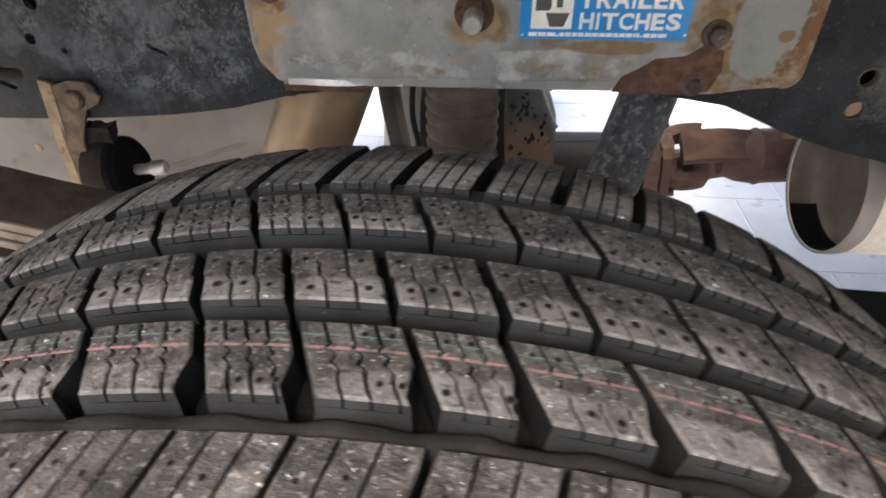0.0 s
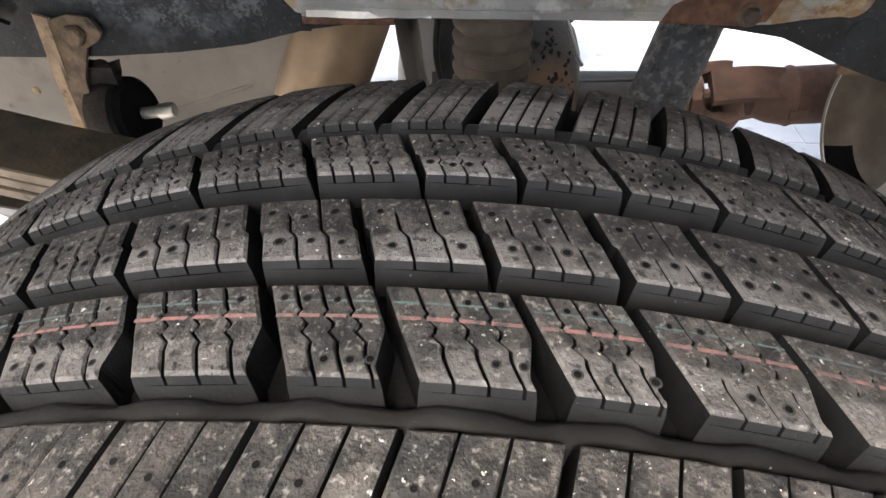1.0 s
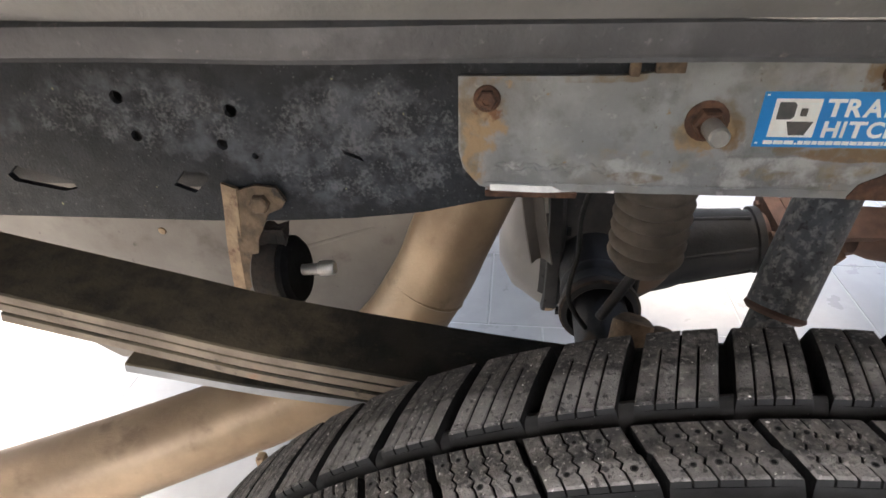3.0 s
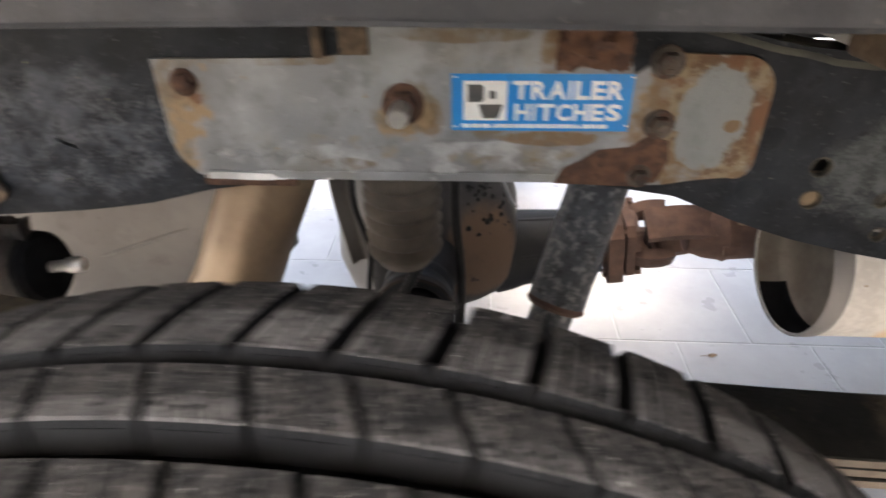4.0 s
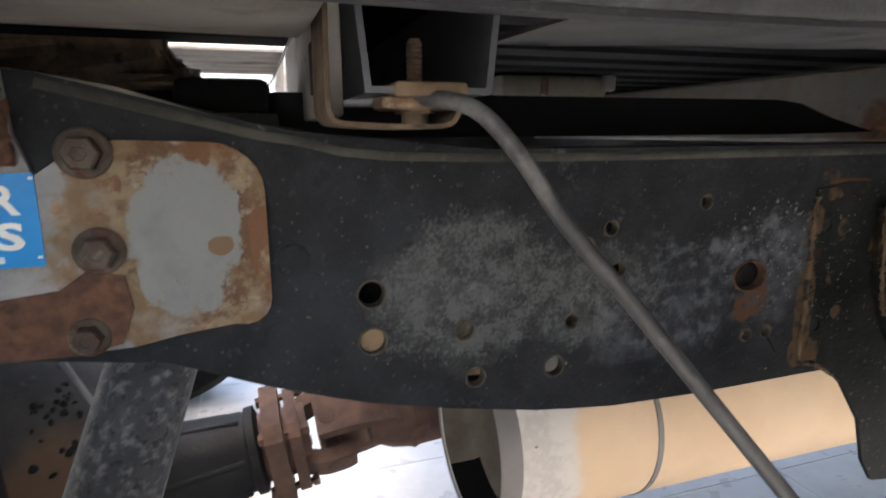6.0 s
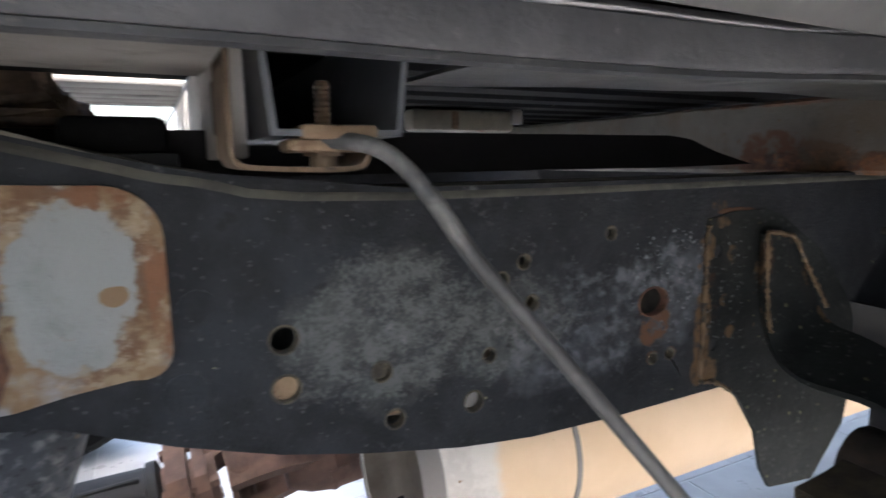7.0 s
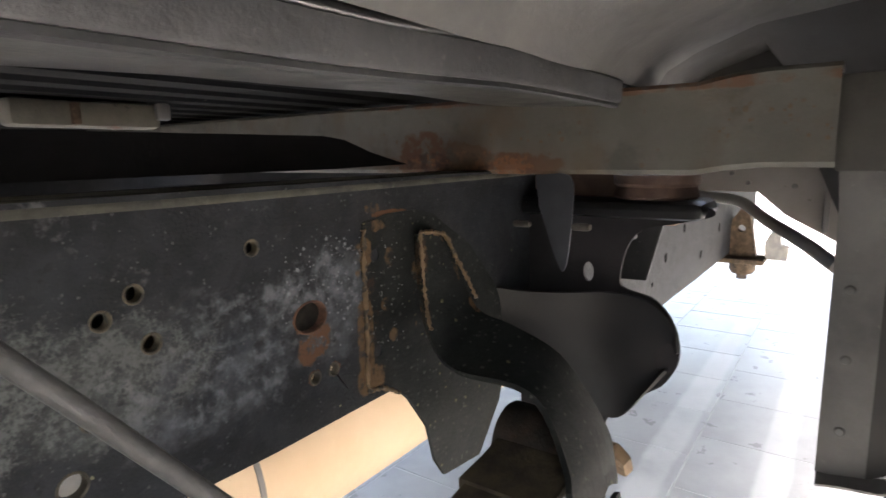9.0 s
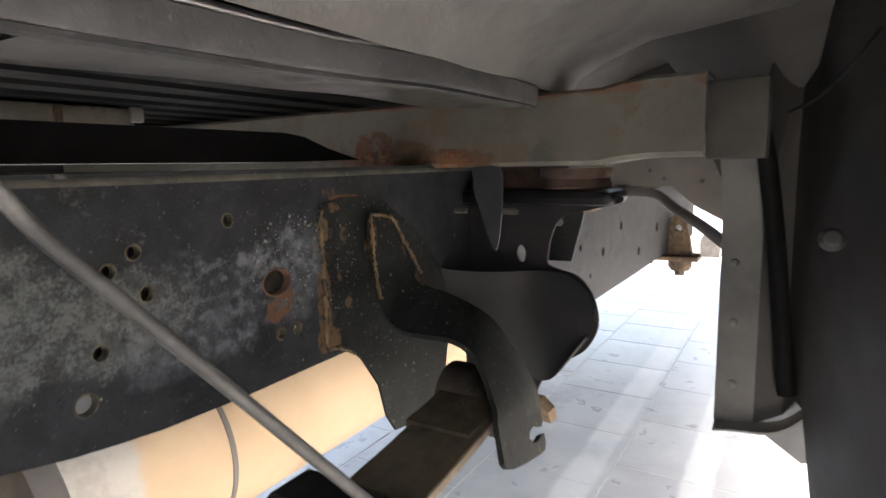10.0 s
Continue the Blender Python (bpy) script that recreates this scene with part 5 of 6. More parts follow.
# ---- spring, axle and running gear ----
def leaf_spring():
    ob = thing("leaf_spring", "stack of dark steel spring leaves with rusty layered edges", "leaf spring", (0.1, 0.46, 0.56))
    line = [(-0.95, 0.772), (-0.8, 0.742), (-0.63, 0.702), (-0.5, 0.671), (-0.4, 0.647), (-0.28, 0.627), (-0.17, 0.611), (0.0, 0.592), (0.11, 0.580), (0.25, 0.565), (0.44, 0.555), (0.62, 0.556), (0.75, 0.568), (0.84, 0.582), (0.89, 0.585)]
    fine = smooth_path([(x, 0.46, z) for x, z in line], 4)
    for i, (x0, x1, t) in enumerate(((-1.0, 0.9, 0.0115), (-0.95, 0.66, 0.0115), (-0.66, 0.5, 0.0115), (-0.53, 0.34, 0.012), (-0.33, 0.2, 0.02))):
        drop = 0.0125 * i
        sag = 0.085 if i == 3 else 0.0  # the overload leaf stands off at its rear end
        pts = [p - Vector((0, 0, drop + t + sag * max(0.0, -0.3 - p.x))) for p in fine if x0 <= p.x <= x1]
        wob = 0.001 * (i % 2)
        bm = strip(pts, [(-0.04 + wob, 0.0015), (-0.0385 + wob, 0), (0.0385, 0), (0.04, 0.0015), (0.04, t - 0.0015), (0.0385, t), (-0.0385 + wob, t), (-0.04 + wob, t - 0.0015)])
        for f in bm.faces:
            f.normal_update()
            f.material_index = 1 if abs(f.normal.y) > 0.8 else 0
        wpart("leaf", bm, [leaf_metal, hat_grey if i == 3 else leaf_side], ob)
    bm = strip([(0.615, 0.415, 0.50), (0.615, 0.415, 0.585), (0.615, 0.42, 0.5905), (0.615, 0.50, 0.5905), (0.615, 0.505, 0.585), (0.615, 0.505, 0.5)], [(-0.02, -0.002), (0.02, -0.002), (0.02, 0.002), (-0.02, 0.002)], side=(1, 0, 0))
    wpart("rebound_clip", bm, axle_black, ob, "black rebound clip round the leaves")
    wpart("eye_wrap", strip(smooth_path([(0.78, 0.466, 0.570), (0.82, 0.466, 0.573), (0.85, 0.466, 0.578)], 4), [(-0.038, -0.005), (0.038, -0.005), (0.038, 0.006), (-0.038, 0.006)]), leaf_metal, ob, "dark wrapped leaf end")
    m = Matrix.Translation((0.886, 0.43, 0.566)) @ Matrix.Rotation(radians(-90), 4, "X")
    wpart("spring_eye", lathe([(0.014, 0), (0.037, 0), (0.039, 0.003), (0.039, 0.079), (0.037, 0.082), (0.014, 0.082)], m, 28), eye_metal, ob, "dark brown rolled spring eye")
    return ob


leaf_spring()


def spring_hanger():
    ob = thing("spring_hanger", "black pressed steel spring hanger bolted to the chassis rail", "spring hanger", (0.85, 0.5, 0.65))
    outline = [(0.757, 0.80), (0.757, 0.70), (0.757, 0.645), (0.79, 0.64), (0.815, 0.617), (0.845, 0.575), (0.858, 0.53), (0.875, 0.505), (0.95, 0.495), (1.0, 0.55), (1.02, 0.64), (0.99, 0.70), (0.93, 0.76), (0.86, 0.80), (0.835, 0.806), (0.79, 0.806)]
    wpart("inner_plate", plate(outline, [ring(0.772, 0.77, 0.006, 12), ring(0.772, 0.68, 0.006, 12)], 0.004, on_y(0.5866)), hanger_paint, ob)
    # outer arm, bent out from the rail and down to the spring eye
    upper = [(0.866, 0.579, 0.776), (0.89, 0.574, 0.738), (0.897, 0.555, 0.696), (0.892, 0.51, 0.686), (0.912, 0.468, 0.658), (0.93, 0.44, 0.61), (0.932, 0.42, 0.575), (0.926, 0.412, 0.55)]
    lower = [(0.825, 0.579, 0.783), (0.828, 0.577, 0.72), (0.826, 0.563, 0.675), (0.818, 0.53, 0.658), (0.824, 0.47, 0.655), (0.824, 0.44, 0.636), (0.806, 0.412, 0.60), (0.797, 0.405, 0.585)]
    u, l = smooth_path(upper, 4), smooth_path(lower, 4)
    grid = [[p.lerp(q, k / 4) + Vector((0, -0.006 * math.sin(math.pi * k / 4), 0)) for k in range(5)] for p, q in zip(u, l)]
    wpart("outer_arm", sheet(grid, 0.006), hanger_paint, ob, "curved black strap arm")
    # rusted weld beads along the arm and the plate
    rnd = random.Random(31)
    for line in ([(0.8255, 0.5750, 0.786), (0.8265, 0.5738, 0.75), (0.828, 0.5715, 0.71), (0.8285, 0.567, 0.688)],
                 [(0.8255, 0.5750, 0.786), (0.845, 0.5745, 0.783), (0.866, 0.5745, 0.777), (0.880, 0.5715, 0.754), (0.8905, 0.5685, 0.736), (0.896, 0.556, 0.708)],
                 [(0.7575, 0.5860, 0.795), (0.7565, 0.5860, 0.75), (0.7575, 0.5860, 0.70), (0.7572, 0.5860, 0.65), (0.775, 0.5860, 0.643), (0.80, 0.5862, 0.630)]):
        path = smooth_path(line, 14)
        path = [p + Vector((rnd.uniform(-1, 1), 0, rnd.uniform(-1, 1))) * 0.0009 for p in path]
        wpart("weld_bead", tube(path, [rnd.uniform(0.0009, 0.0031) for _ in path], 8), bead_rust, ob, "lumpy rusted weld bead", 80)
    o, u_end, v_down = Vector((0.797, 0.405, 0.585)), Vector((0.129, 0.007, -0.035)), Vector((-0.012, -0.014, -0.042))
    tip = [(0, -0.02), (1, -0.02), (0.995, 0.33), (0.95, 0.42), (0.86, 0.36), (0.74, 0.33), (0.63, 0.42), (0.60, 0.56), (0.68, 0.70), (0.80, 0.70), (0.88, 0.62), (0.985, 0.60), (0.985, 0.82), (0.93, 0.98), (0.80, 1.02), (0.45, 1.03), (0.16, 1.0), (0.05, 0.93), (0.0, 0.8)]
    face = u_end.cross(v_down).normalized()
    wpart("arm_tip", plate(tip, [], 0.006, lambda a, b, d: o + u_end * a + v_down * b + face * d), hanger_paint, ob, "notched end of the arm")
    # gusset cup in front of the arm
    cup = [(0.60, 0.815), (0.53, 0.80), (0.46, 0.80), (0.41, 0.795), (0.37, 0.795), (0.362, 0.785), (0.40, 0.775), (0.44, 0.765), (0.458, 0.74), (0.465, 0.70), (0.455, 0.69), (0.42, 0.68), (0.397, 0.65), (0.391, 0.612), (0.405, 0.58), (0.425, 0.563), (0.455, 0.545), (0.478, 0.51), (0.49, 0.47), (0.53, 0.45), (0.60, 0.45)]
    wpart("gusset", plate([(p.x, p.y) for p in smooth_path([(a, b, 0) for a, b in cup], 4)], [ring(0.505, 0.708, 0.007, 14, 0.013)], 0.006, on_x(1.085)), beam_black, ob, "black gusset plate with an oval slot")
    wpart("top_flange", box((1.06, 0.368, 0.780), (1.15, 0.60, 0.802), 0.010), cup_black, ob, "rounded black top flange")
    wpart("body_mount", lathe([(0, 0), (0.047, 0), (0.049, 0.003), (0.046, 0.014), (0.05, 0.018), (0.05, 0.028), (0, 0.029)], Matrix.Translation((1.11, 0.432, 0.8025)), 28), mount_brown, ob, "brown round body mount")
    wpart("mount_bracket", box((1.10, 0.45, 0.8022), (1.135, 0.60, 0.834), 0.003), mount_brown, ob)
    wpart("eye_bolt", lathe([(0, 0.014), (0.017, 0.014), (0.020, 0.011), (0.020, 0.0), (0, 0.0)], Matrix.Translation((0.955, 0.425, 0.533)) @ Matrix.Rotation(radians(60), 4, "Y") @ Matrix.Rotation(radians(25), 4, "X"), 6), clip_rust, ob, "rusty hexagon eye bolt", 20)
    wpart("back_bracket", plate([(0.487, 0.691), (0.448, 0.692), (0.428, 0.77), (0.487, 0.78)], [ring(0.467, 0.75, 0.006, 12)], 0.004, on_x(1.14)), chassis_black, ob)
    wpart("rust_edge", box((1.10, 0.405, 0.770), (1.145, 0.455, 0.7795), 0.003), clip_rust, ob)
    tab = [(0.528, 0.834), (0.488, 0.834), (0.484, 0.80), (0.488, 0.75), (0.494, 0.728), (0.503, 0.742), (0.515, 0.775), (0.524, 0.80)]
    wpart("hanging_tab", plate([(p.x, p.y) for p in smooth_path([(a, b, 0) for a, b in tab], 3)], [], 0.002, on_x(0.978)), tab_blue, ob, "thin blue grey hanging tab")
    for y in (0.545, 0.474):
        wpart("tab_lug", box((0.972, y - 0.012, 0.775), (0.982, y + 0.010, 0.783), 0.0035), slot_grey, ob, "pale dusty lug")
    # curved cup between the rail and the gusset
    rim = smooth_path([(0.985, 0.60, 0.700), (1.02, 0.565, 0.690), (1.05, 0.52, 0.687), (1.07, 0.473, 0.689), (1.077, 0.427, 0.682), (1.081, 0.397, 0.655), (1.083, 0.390, 0.622)], 4)
    foot = smooth_path([(0.985, 0.60, 0.628), (1.01, 0.57, 0.595), (1.035, 0.53, 0.56), (1.055, 0.49, 0.538), (1.068, 0.455, 0.53), (1.077, 0.425, 0.565), (1.082, 0.403, 0.595)], 4)
    grid = []
    for p, q in zip(rim, foot):
        grid.append([p.lerp(q, k / 8) + Vector((0.012 * math.sin(math.pi * k / 8), 0.0, 0)) for k in range(9)])
    wpart("cup", sheet(grid, 0.004), cup_black, ob, "smooth black curved cup")
    return ob


spring_hanger()


def axle():
    ob = thing("axle", "black rear axle housing with brown dusty differential", "axle", (CX, 1.0, CZ))
    m = Matrix.Translation((CX - 0.005, 0.26, 0.41)) @ Matrix.Rotation(radians(-90), 4, "X")
    # Unseen drum, added to stop light coming through the wheel.
    wpart("brake_drum", lathe([(0, 0.06), (0.17, 0.06), (0.175, 0.005), (0.182, 0.0), (0.182, -0.09), (0, -0.09)], m, 48), axle_black, ob, "unseen black brake drum, closing the wheel to light")
    wpart("axle_tube", lathe([(0, 0), (0.09, 0), (0.09, 0.03), (0.045, 0.04), (0.042, 0.56), (0, 0.56)], m, 28), axle_black, ob)
    wpart("sleeve", lathe([(0.037, 0.565), (0.044, 0.56), (0.0466, 0.53), (0.051, 0.525), (0.0598, 0.528), (0.0616, 0.545), (0.0563, 0.552), (0.0546, 0.575), (0.0581, 0.58), (0.0581, 0.595), (0.0546, 0.6), (0.0581, 0.64), (0.085, 0.68), (0.112, 0.73), (0.135, 0.79), (0.14, 0.84), (0.0, 0.84)], m, 40), axle_black, ob, "black flared axle trumpet")
    wpart("sleeve_rim", lathe([(0.059, 0.5275), (0.0630, 0.53), (0.0630, 0.541), (0.059, 0.5435)], m, 36), eye_metal, ob)
    for x, y, z, r in ((-0.018, 0.635, 0.528, 0.026), (0.022, 0.645, 0.503, 0.018)):
        wpart("bump_pad", tube([(x - 0.012, y - 0.035, 0.40), (x - 0.006, y - 0.02, z - 0.03), (x, y, z - 0.006), (x + 0.001, y + 0.002, z)], [r, r, r * 0.97, r * 0.7], 18), clip_dark, ob, "brown dusty pad stub")
    path = [Vector((0.012, 0.70, 0.600)).lerp(Vector((-0.048, 0.695, 0.478)), k / 40) for k in range(41)]
    wpart("u_bolt_leg", tube(path, [0.0078 if k % 2 else 0.0066 for k in range(41)], 10), axle_black, ob, "threaded black bolt leg", 80)
    # gear carrier: rear bowl, narrowing forwards into the pinion nose
    m = Matrix.Translation((CX, 1.055, 0.40)) @ Matrix.Rotation(radians(90), 4, "Y")
    nose = Matrix.Translation((CX, 1.055, 0.344)) @ Matrix.Rotation(radians(90 - 8.6), 4, "Y")
    body = [(0, -0.17), (0.07, -0.166), (0.12, -0.14), (0.15, -0.095), (0.156, -0.085), (0.17, -0.083), (0.172, -0.078), (0.172, -0.062), (0.168, -0.057), (0.158, -0.054), (0.162, -0.02), (0.160, 0.02), (0.152, 0.06), (0.138, 0.095), (0.120, 0.125), (0.098, 0.147), (0.07, 0.158)]
    body = [(r * 0.93, h) for r, h in body]
    bm = lathe(body + [(0, 0.16)], m, 56)
    for v in bm.verts:
        v.co += Vector((noise.noise(v.co * 17), noise.noise(v.co * 17 + Vector((5, 0, 0))), noise.noise(v.co * 17 + Vector((0, 7, 0))))) * 0.0025
        if v.co.z > 0.40:  # the gear housing stands taller above the axle line
            v.co.z = 0.40 + (v.co.z - 0.40) * 1.36
    # Underside faces take tan, for dust and light bounced off the floor.
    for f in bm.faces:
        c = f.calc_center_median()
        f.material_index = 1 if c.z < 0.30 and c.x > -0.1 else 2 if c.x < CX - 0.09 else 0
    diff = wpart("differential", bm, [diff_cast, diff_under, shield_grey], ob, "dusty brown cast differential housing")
    wpart("pinion_nose", lathe([(0.085, 0.12), (0.080, 0.155), (0.074, 0.175), (0.071, 0.20), (0.062, 0.28), (0.058, 0.30), (0.058, 0.306), (0.064, 0.308), (0.064, 0.320), (0.04, 0.328), (0, 0.328)], nose, 36), axle_black, ob, "black ribbed pinion nose")
    for k in range(6):
        wpart("nose_rib", tube([nose @ Vector((0.071 * math.cos(radians(60 * k + 15)), 0.071 * math.sin(radians(60 * k + 15)), 0.175)), nose @ Vector((0.0585 * math.cos(radians(60 * k + 15)), 0.0585 * math.sin(radians(60 * k + 15)), 0.30))], 0.0045, 8), axle_black, ob)
    wpart("far_tube", lathe([(0, 0), (0.13, 0), (0.10, 0.06), (0.06, 0.12), (0.06, 0.62), (0, 0.62)], Matrix.Translation((CX, 1.12, CZ)) @ Matrix.Rotation(radians(-90), 4, "X"), 28), axle_black, ob)
    for k in range(12):
        a = radians(30 * k)
        wpart("cover_bolt", lathe([(0, 0.0), (0.009, 0.0), (0.009, 0.008), (0, 0.008)], m @ Matrix.Translation((0.161, 0, 0)) @ Matrix.Translation((0.161 * (math.cos(a) - 1), 0.161 * math.sin(a), -0.0545)), 6), axle_black, diff)
    # flaked pits on the carrier's flank
    rnd = random.Random(12)
    for k in range(34):
        h = rnd.uniform(0.07, 0.15)
        r = next(r0 + (r1 - r0) * (h - h0) / (h1 - h0) for (r0, h0), (r1, h1) in zip(body[10:], body[11:]) if h0 <= h <= h1)
        a = radians(rnd.gauss(-134, 11))
        q = m @ Matrix.Rotation(a, 4, "Z") @ Matrix.Translation((r + 0.0012, 0, h)) @ Matrix.Rotation(radians(90), 4, "Y") @ Matrix.Rotation(rnd.uniform(0, 3), 4, "Z") @ Matrix.Diagonal((1.0, rnd.uniform(0.45, 1.0), 1.0, 1.0))
        q.translation.z = 0.40 + (q.translation.z - 0.40) * 1.36
        size = rnd.uniform(0.002, 0.0052)
        wpart("flake_pit", lathe([(0, 0.0004), (size * 0.7, 0.0005), (size, 0.0), (size * 1.1, -0.004)], q, 7), cable_black, diff)
    wpart("breather_pipe", tube(smooth_path([(0.085, 0.95, 0.60), (0.105, 0.95, 0.555), (0.118, 0.955, 0.522), (0.128, 0.97, 0.503)], 5), 0.0035, 8), hat_grey, ob, "thin grey breather pipe")
    wpart("spring_seat", box((-0.11, 0.40, 0.46), (0.06, 0.52, 0.53), 0.01), axle_black, ob)
    return ob


axle()


def driveshaft():
    """Built along x at its joint, then turned about its own line and tipped up towards the front."""
    ob = thing("driveshaft", "brown rusted driveshaft with square flange and universal joint", "driveshaft", (0.6, 1.06, 0.4))
    hub = Vector((0.303, 1.055, 0.393))
    tip = Matrix.Translation(hub) @ Matrix.Rotation(radians(-8), 4, "Y")
    roll = tip @ Matrix.Rotation(radians(38), 4, "X")
    along = Matrix.Rotation(radians(90), 4, "Y")

    def put(name, bm, m, parent=ob, smooth=35):
        bmesh.ops.transform(bm, matrix=m, verts=bm.verts)
        return wpart(name, bm, shaft_rust, parent, smooth=smooth)

    def slab(x0, x1, half, cut):
        shape = [(half, cut), (cut, half), (-cut, half), (-half, cut), (-half, -cut), (-cut, -half), (cut, -half), (half, -cut)]
        return plate(shape, [], x1 - x0, on_x(x0))

    flange = put("flange", slab(0.0, 0.026, 0.070, 0.052), tip @ Matrix.Rotation(radians(8), 4, "X"))
    put("companion_flange", slab(0.033, 0.049, 0.060, 0.045), tip @ Matrix.Rotation(radians(8), 4, "X"))
    put("hub", lathe([(0, -0.02), (0.05, -0.02), (0.05, 0.06), (0, 0.06)], along, 24), tip)
    for k in range(4):
        a = radians(90 * k + 53)
        put("flange_bolt", lathe([(0, -0.008), (0.009, -0.008), (0.009, 0.0), (0.006, 0.0), (0.006, 0.052), (0.009, 0.053), (0.009, 0.062), (0, 0.062)], along @ Matrix.Translation((0.066 * math.cos(a), 0.066 * math.sin(a), 0)), 6), tip, flange, 20)
    for s in (1, -1):
        put("yoke_ear", strip(smooth_path([(0.049, s * 0.040, 0), (0.075, s * 0.049, 0), (0.105, s * 0.049, 0), (0.118, s * 0.046, 0)], 3), [(-0.010, -0.026), (0.010, -0.026), (0.010, 0.026), (-0.010, 0.026)]), roll)
        put("yoke_ear", strip(smooth_path([(0.073, 0, s * 0.045), (0.11, 0, s * 0.047), (0.15, 0, s * 0.042), (0.20, 0, s * 0.022)], 3), [(-0.030, -0.010), (0.030, -0.010), (0.030, 0.010), (-0.030, 0.010)]), roll)
        put("bearing_cap", lathe([(0, 0.046), (0.018, 0.046), (0.018, 0.060), (0.014, 0.062), (0, 0.062)], Matrix.Translation((0.093, 0, 0)) @ Matrix.Rotation(radians(90 * s), 4, "X"), 18), roll)
        put("bearing_cap", lathe([(0, 0.046), (0.018, 0.046), (0.018, 0.056), (0.014, 0.058), (0, 0.058)], Matrix.Translation((0.093, 0, 0)) @ Matrix.Rotation(radians(90 - 90 * s), 4, "X"), 18), roll)
    put("joint_cross", lathe([(0, -0.05), (0.012, -0.05), (0.012, 0.05), (0, 0.05)], Matrix.Translation((0.093, 0, 0)) @ Matrix.Rotation(radians(90), 4, "X"), 14), roll)
    put("joint_cross", lathe([(0, -0.05), (0.012, -0.05), (0.012, 0.05), (0, 0.05)], Matrix.Translation((0.093, 0, 0)), 14), roll)
    put("shaft_tube", lathe([(0, 0), (0.032, 0.0), (0.046, 0.03), (0.052, 0.06), (0.055, 0.065), (0.052, 0.072), (0.052, 2.2), (0, 2.2)], along @ Matrix.Translation((0, 0, 0.15)), 28), tip @ Matrix.Rotation(radians(3), 4, "Y"))
    put("balance_weight", box((0.205, -0.0545, -0.03), (0.235, -0.049, -0.01), 0.001), tip)
    return ob


driveshaft()


def shock_absorber():
    ob = thing("shock_absorber", "dark grey shock absorber with flaking pale spots", "shock absorber", (0.12, 0.69, 0.5))
    collar = Vector((0.1655, 0.683, 0.513))
    top = Vector((0.25, 0.79, 0.763))
    low = collar + (collar - top) * 0.9
    wpart("upper_tube", tube([top, collar + (top - collar) * 0.03, collar], [0.036, 0.036, 0.0355], 24), shock_paint, ob)
    d = (collar - top).normalized()
    wpart("collar", tube([collar - d * 0.004, collar + d * 0.001, collar + d * 0.006], [0.0365, 0.038, 0.033], 24), shaft_rust, ob)
    wpart("lower_tube", tube([collar, low], 0.0275, 24), shock_paint, ob)
    return ob


shock_absorber()


def bump_stop():
    ob = thing("bump_stop", "tan dusty ribbed rubber bump stop under the chassis rail", "bump stop", (-0.018, 0.645, 0.65))
    prof = [(0, 0.0), (0.018, 0.001), (0.03, 0.006), (0.036, 0.016)]
    for k in range(6):
        z = 0.022 + 0.017 * k
        prof += [(0.0415, z), (0.0430, z + 0.005), (0.0405, z + 0.010), (0.0372, z + 0.0135)]
    prof += [(0.043, 0.128), (0.043, 0.145), (0, 0.145)]
    wpart("ribbed_body", lathe(prof, Matrix.Translation((-0.018, 0.645, 0.595)), 28), bumper_foam, ob, smooth=60)
    wpart("top_cup", lathe([(0, 0.13), (0.046, 0.13), (0.046, 0.15), (0, 0.15)], Matrix.Translation((-0.018, 0.645, 0.595)), 24), axle_black, ob)
    return ob


bump_stop()

cable = thing("brake_cable", "thin black brake cable hanging beside the axle", "cable", (0.03, 0.88, 0.6))
wpart("sheath", tube(smooth_path([(0.045, 0.66, 0.76), (0.030, 0.84, 0.70), (0.028, 0.885, 0.62), (0.029, 0.885, 0.52), (0.038, 0.880, 0.42), (0.036, 0.885, 0.30), (0.032, 0.89, 0.16), (0.03, 0.89, 0.06)], 6), 0.0075, 10), cable_black, cable)
cable = thing("brake_hose", "thin black brake hose looped beside the axle", "cable", (-0.07, 0.75, 0.6))
wpart("sheath", tube(smooth_path([(-0.075, 0.66, 0.72), (-0.085, 0.70, 0.64), (-0.08, 0.74, 0.55), (-0.085, 0.74, 0.47), (-0.04, 0.70, 0.42)], 6), 0.0038, 10), cable_black, cable)


def muffler():
    ob = thing("muffler", "large tan coated round muffler with pale bare end", "muffler", (0.9, 0.86, 0.475))
    m = Matrix.Translation((0.0, 0.865, 0.472)) @ Matrix.Rotation(radians(90), 4, "Y")
    prof = [(0.0, 0.606), (0.06, 0.604), (0.090, 0.600), (0.099, 0.597), (0.106, 0.592), (0.1105, 0.583), (0.1115, 0.570), (0.1115, 0.548), (0.1145, 0.545), (0.1155, 0.548), (0.1145, 0.557), (0.1142, 0.62), (0.1142, 1.5), (0.11, 1.51), (0.0, 1.52)]
    bm = lathe(prof, m, 56)
    # Lower inner wall turns black, standing for shade deep in the end recess.
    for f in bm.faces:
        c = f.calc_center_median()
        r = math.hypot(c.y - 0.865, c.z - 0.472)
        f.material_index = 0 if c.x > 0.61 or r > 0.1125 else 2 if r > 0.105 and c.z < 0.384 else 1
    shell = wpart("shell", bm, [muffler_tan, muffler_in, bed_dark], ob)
    wpart("end_rim", lathe([(0.1118, 0.5462), (0.1150, 0.5440), (0.1168, 0.5475), (0.1166, 0.566), (0.1150, 0.571), (0.1142, 0.572)], m, 56), shield_grey, shell, "dull grey rolled rim")
    wpart("seam_band", lathe([(0.114, 0.752), (0.1158, 0.753), (0.1158, 0.7595), (0.114, 0.7605)], m, 56), shield_grey, shell)
    return ob


muffler()


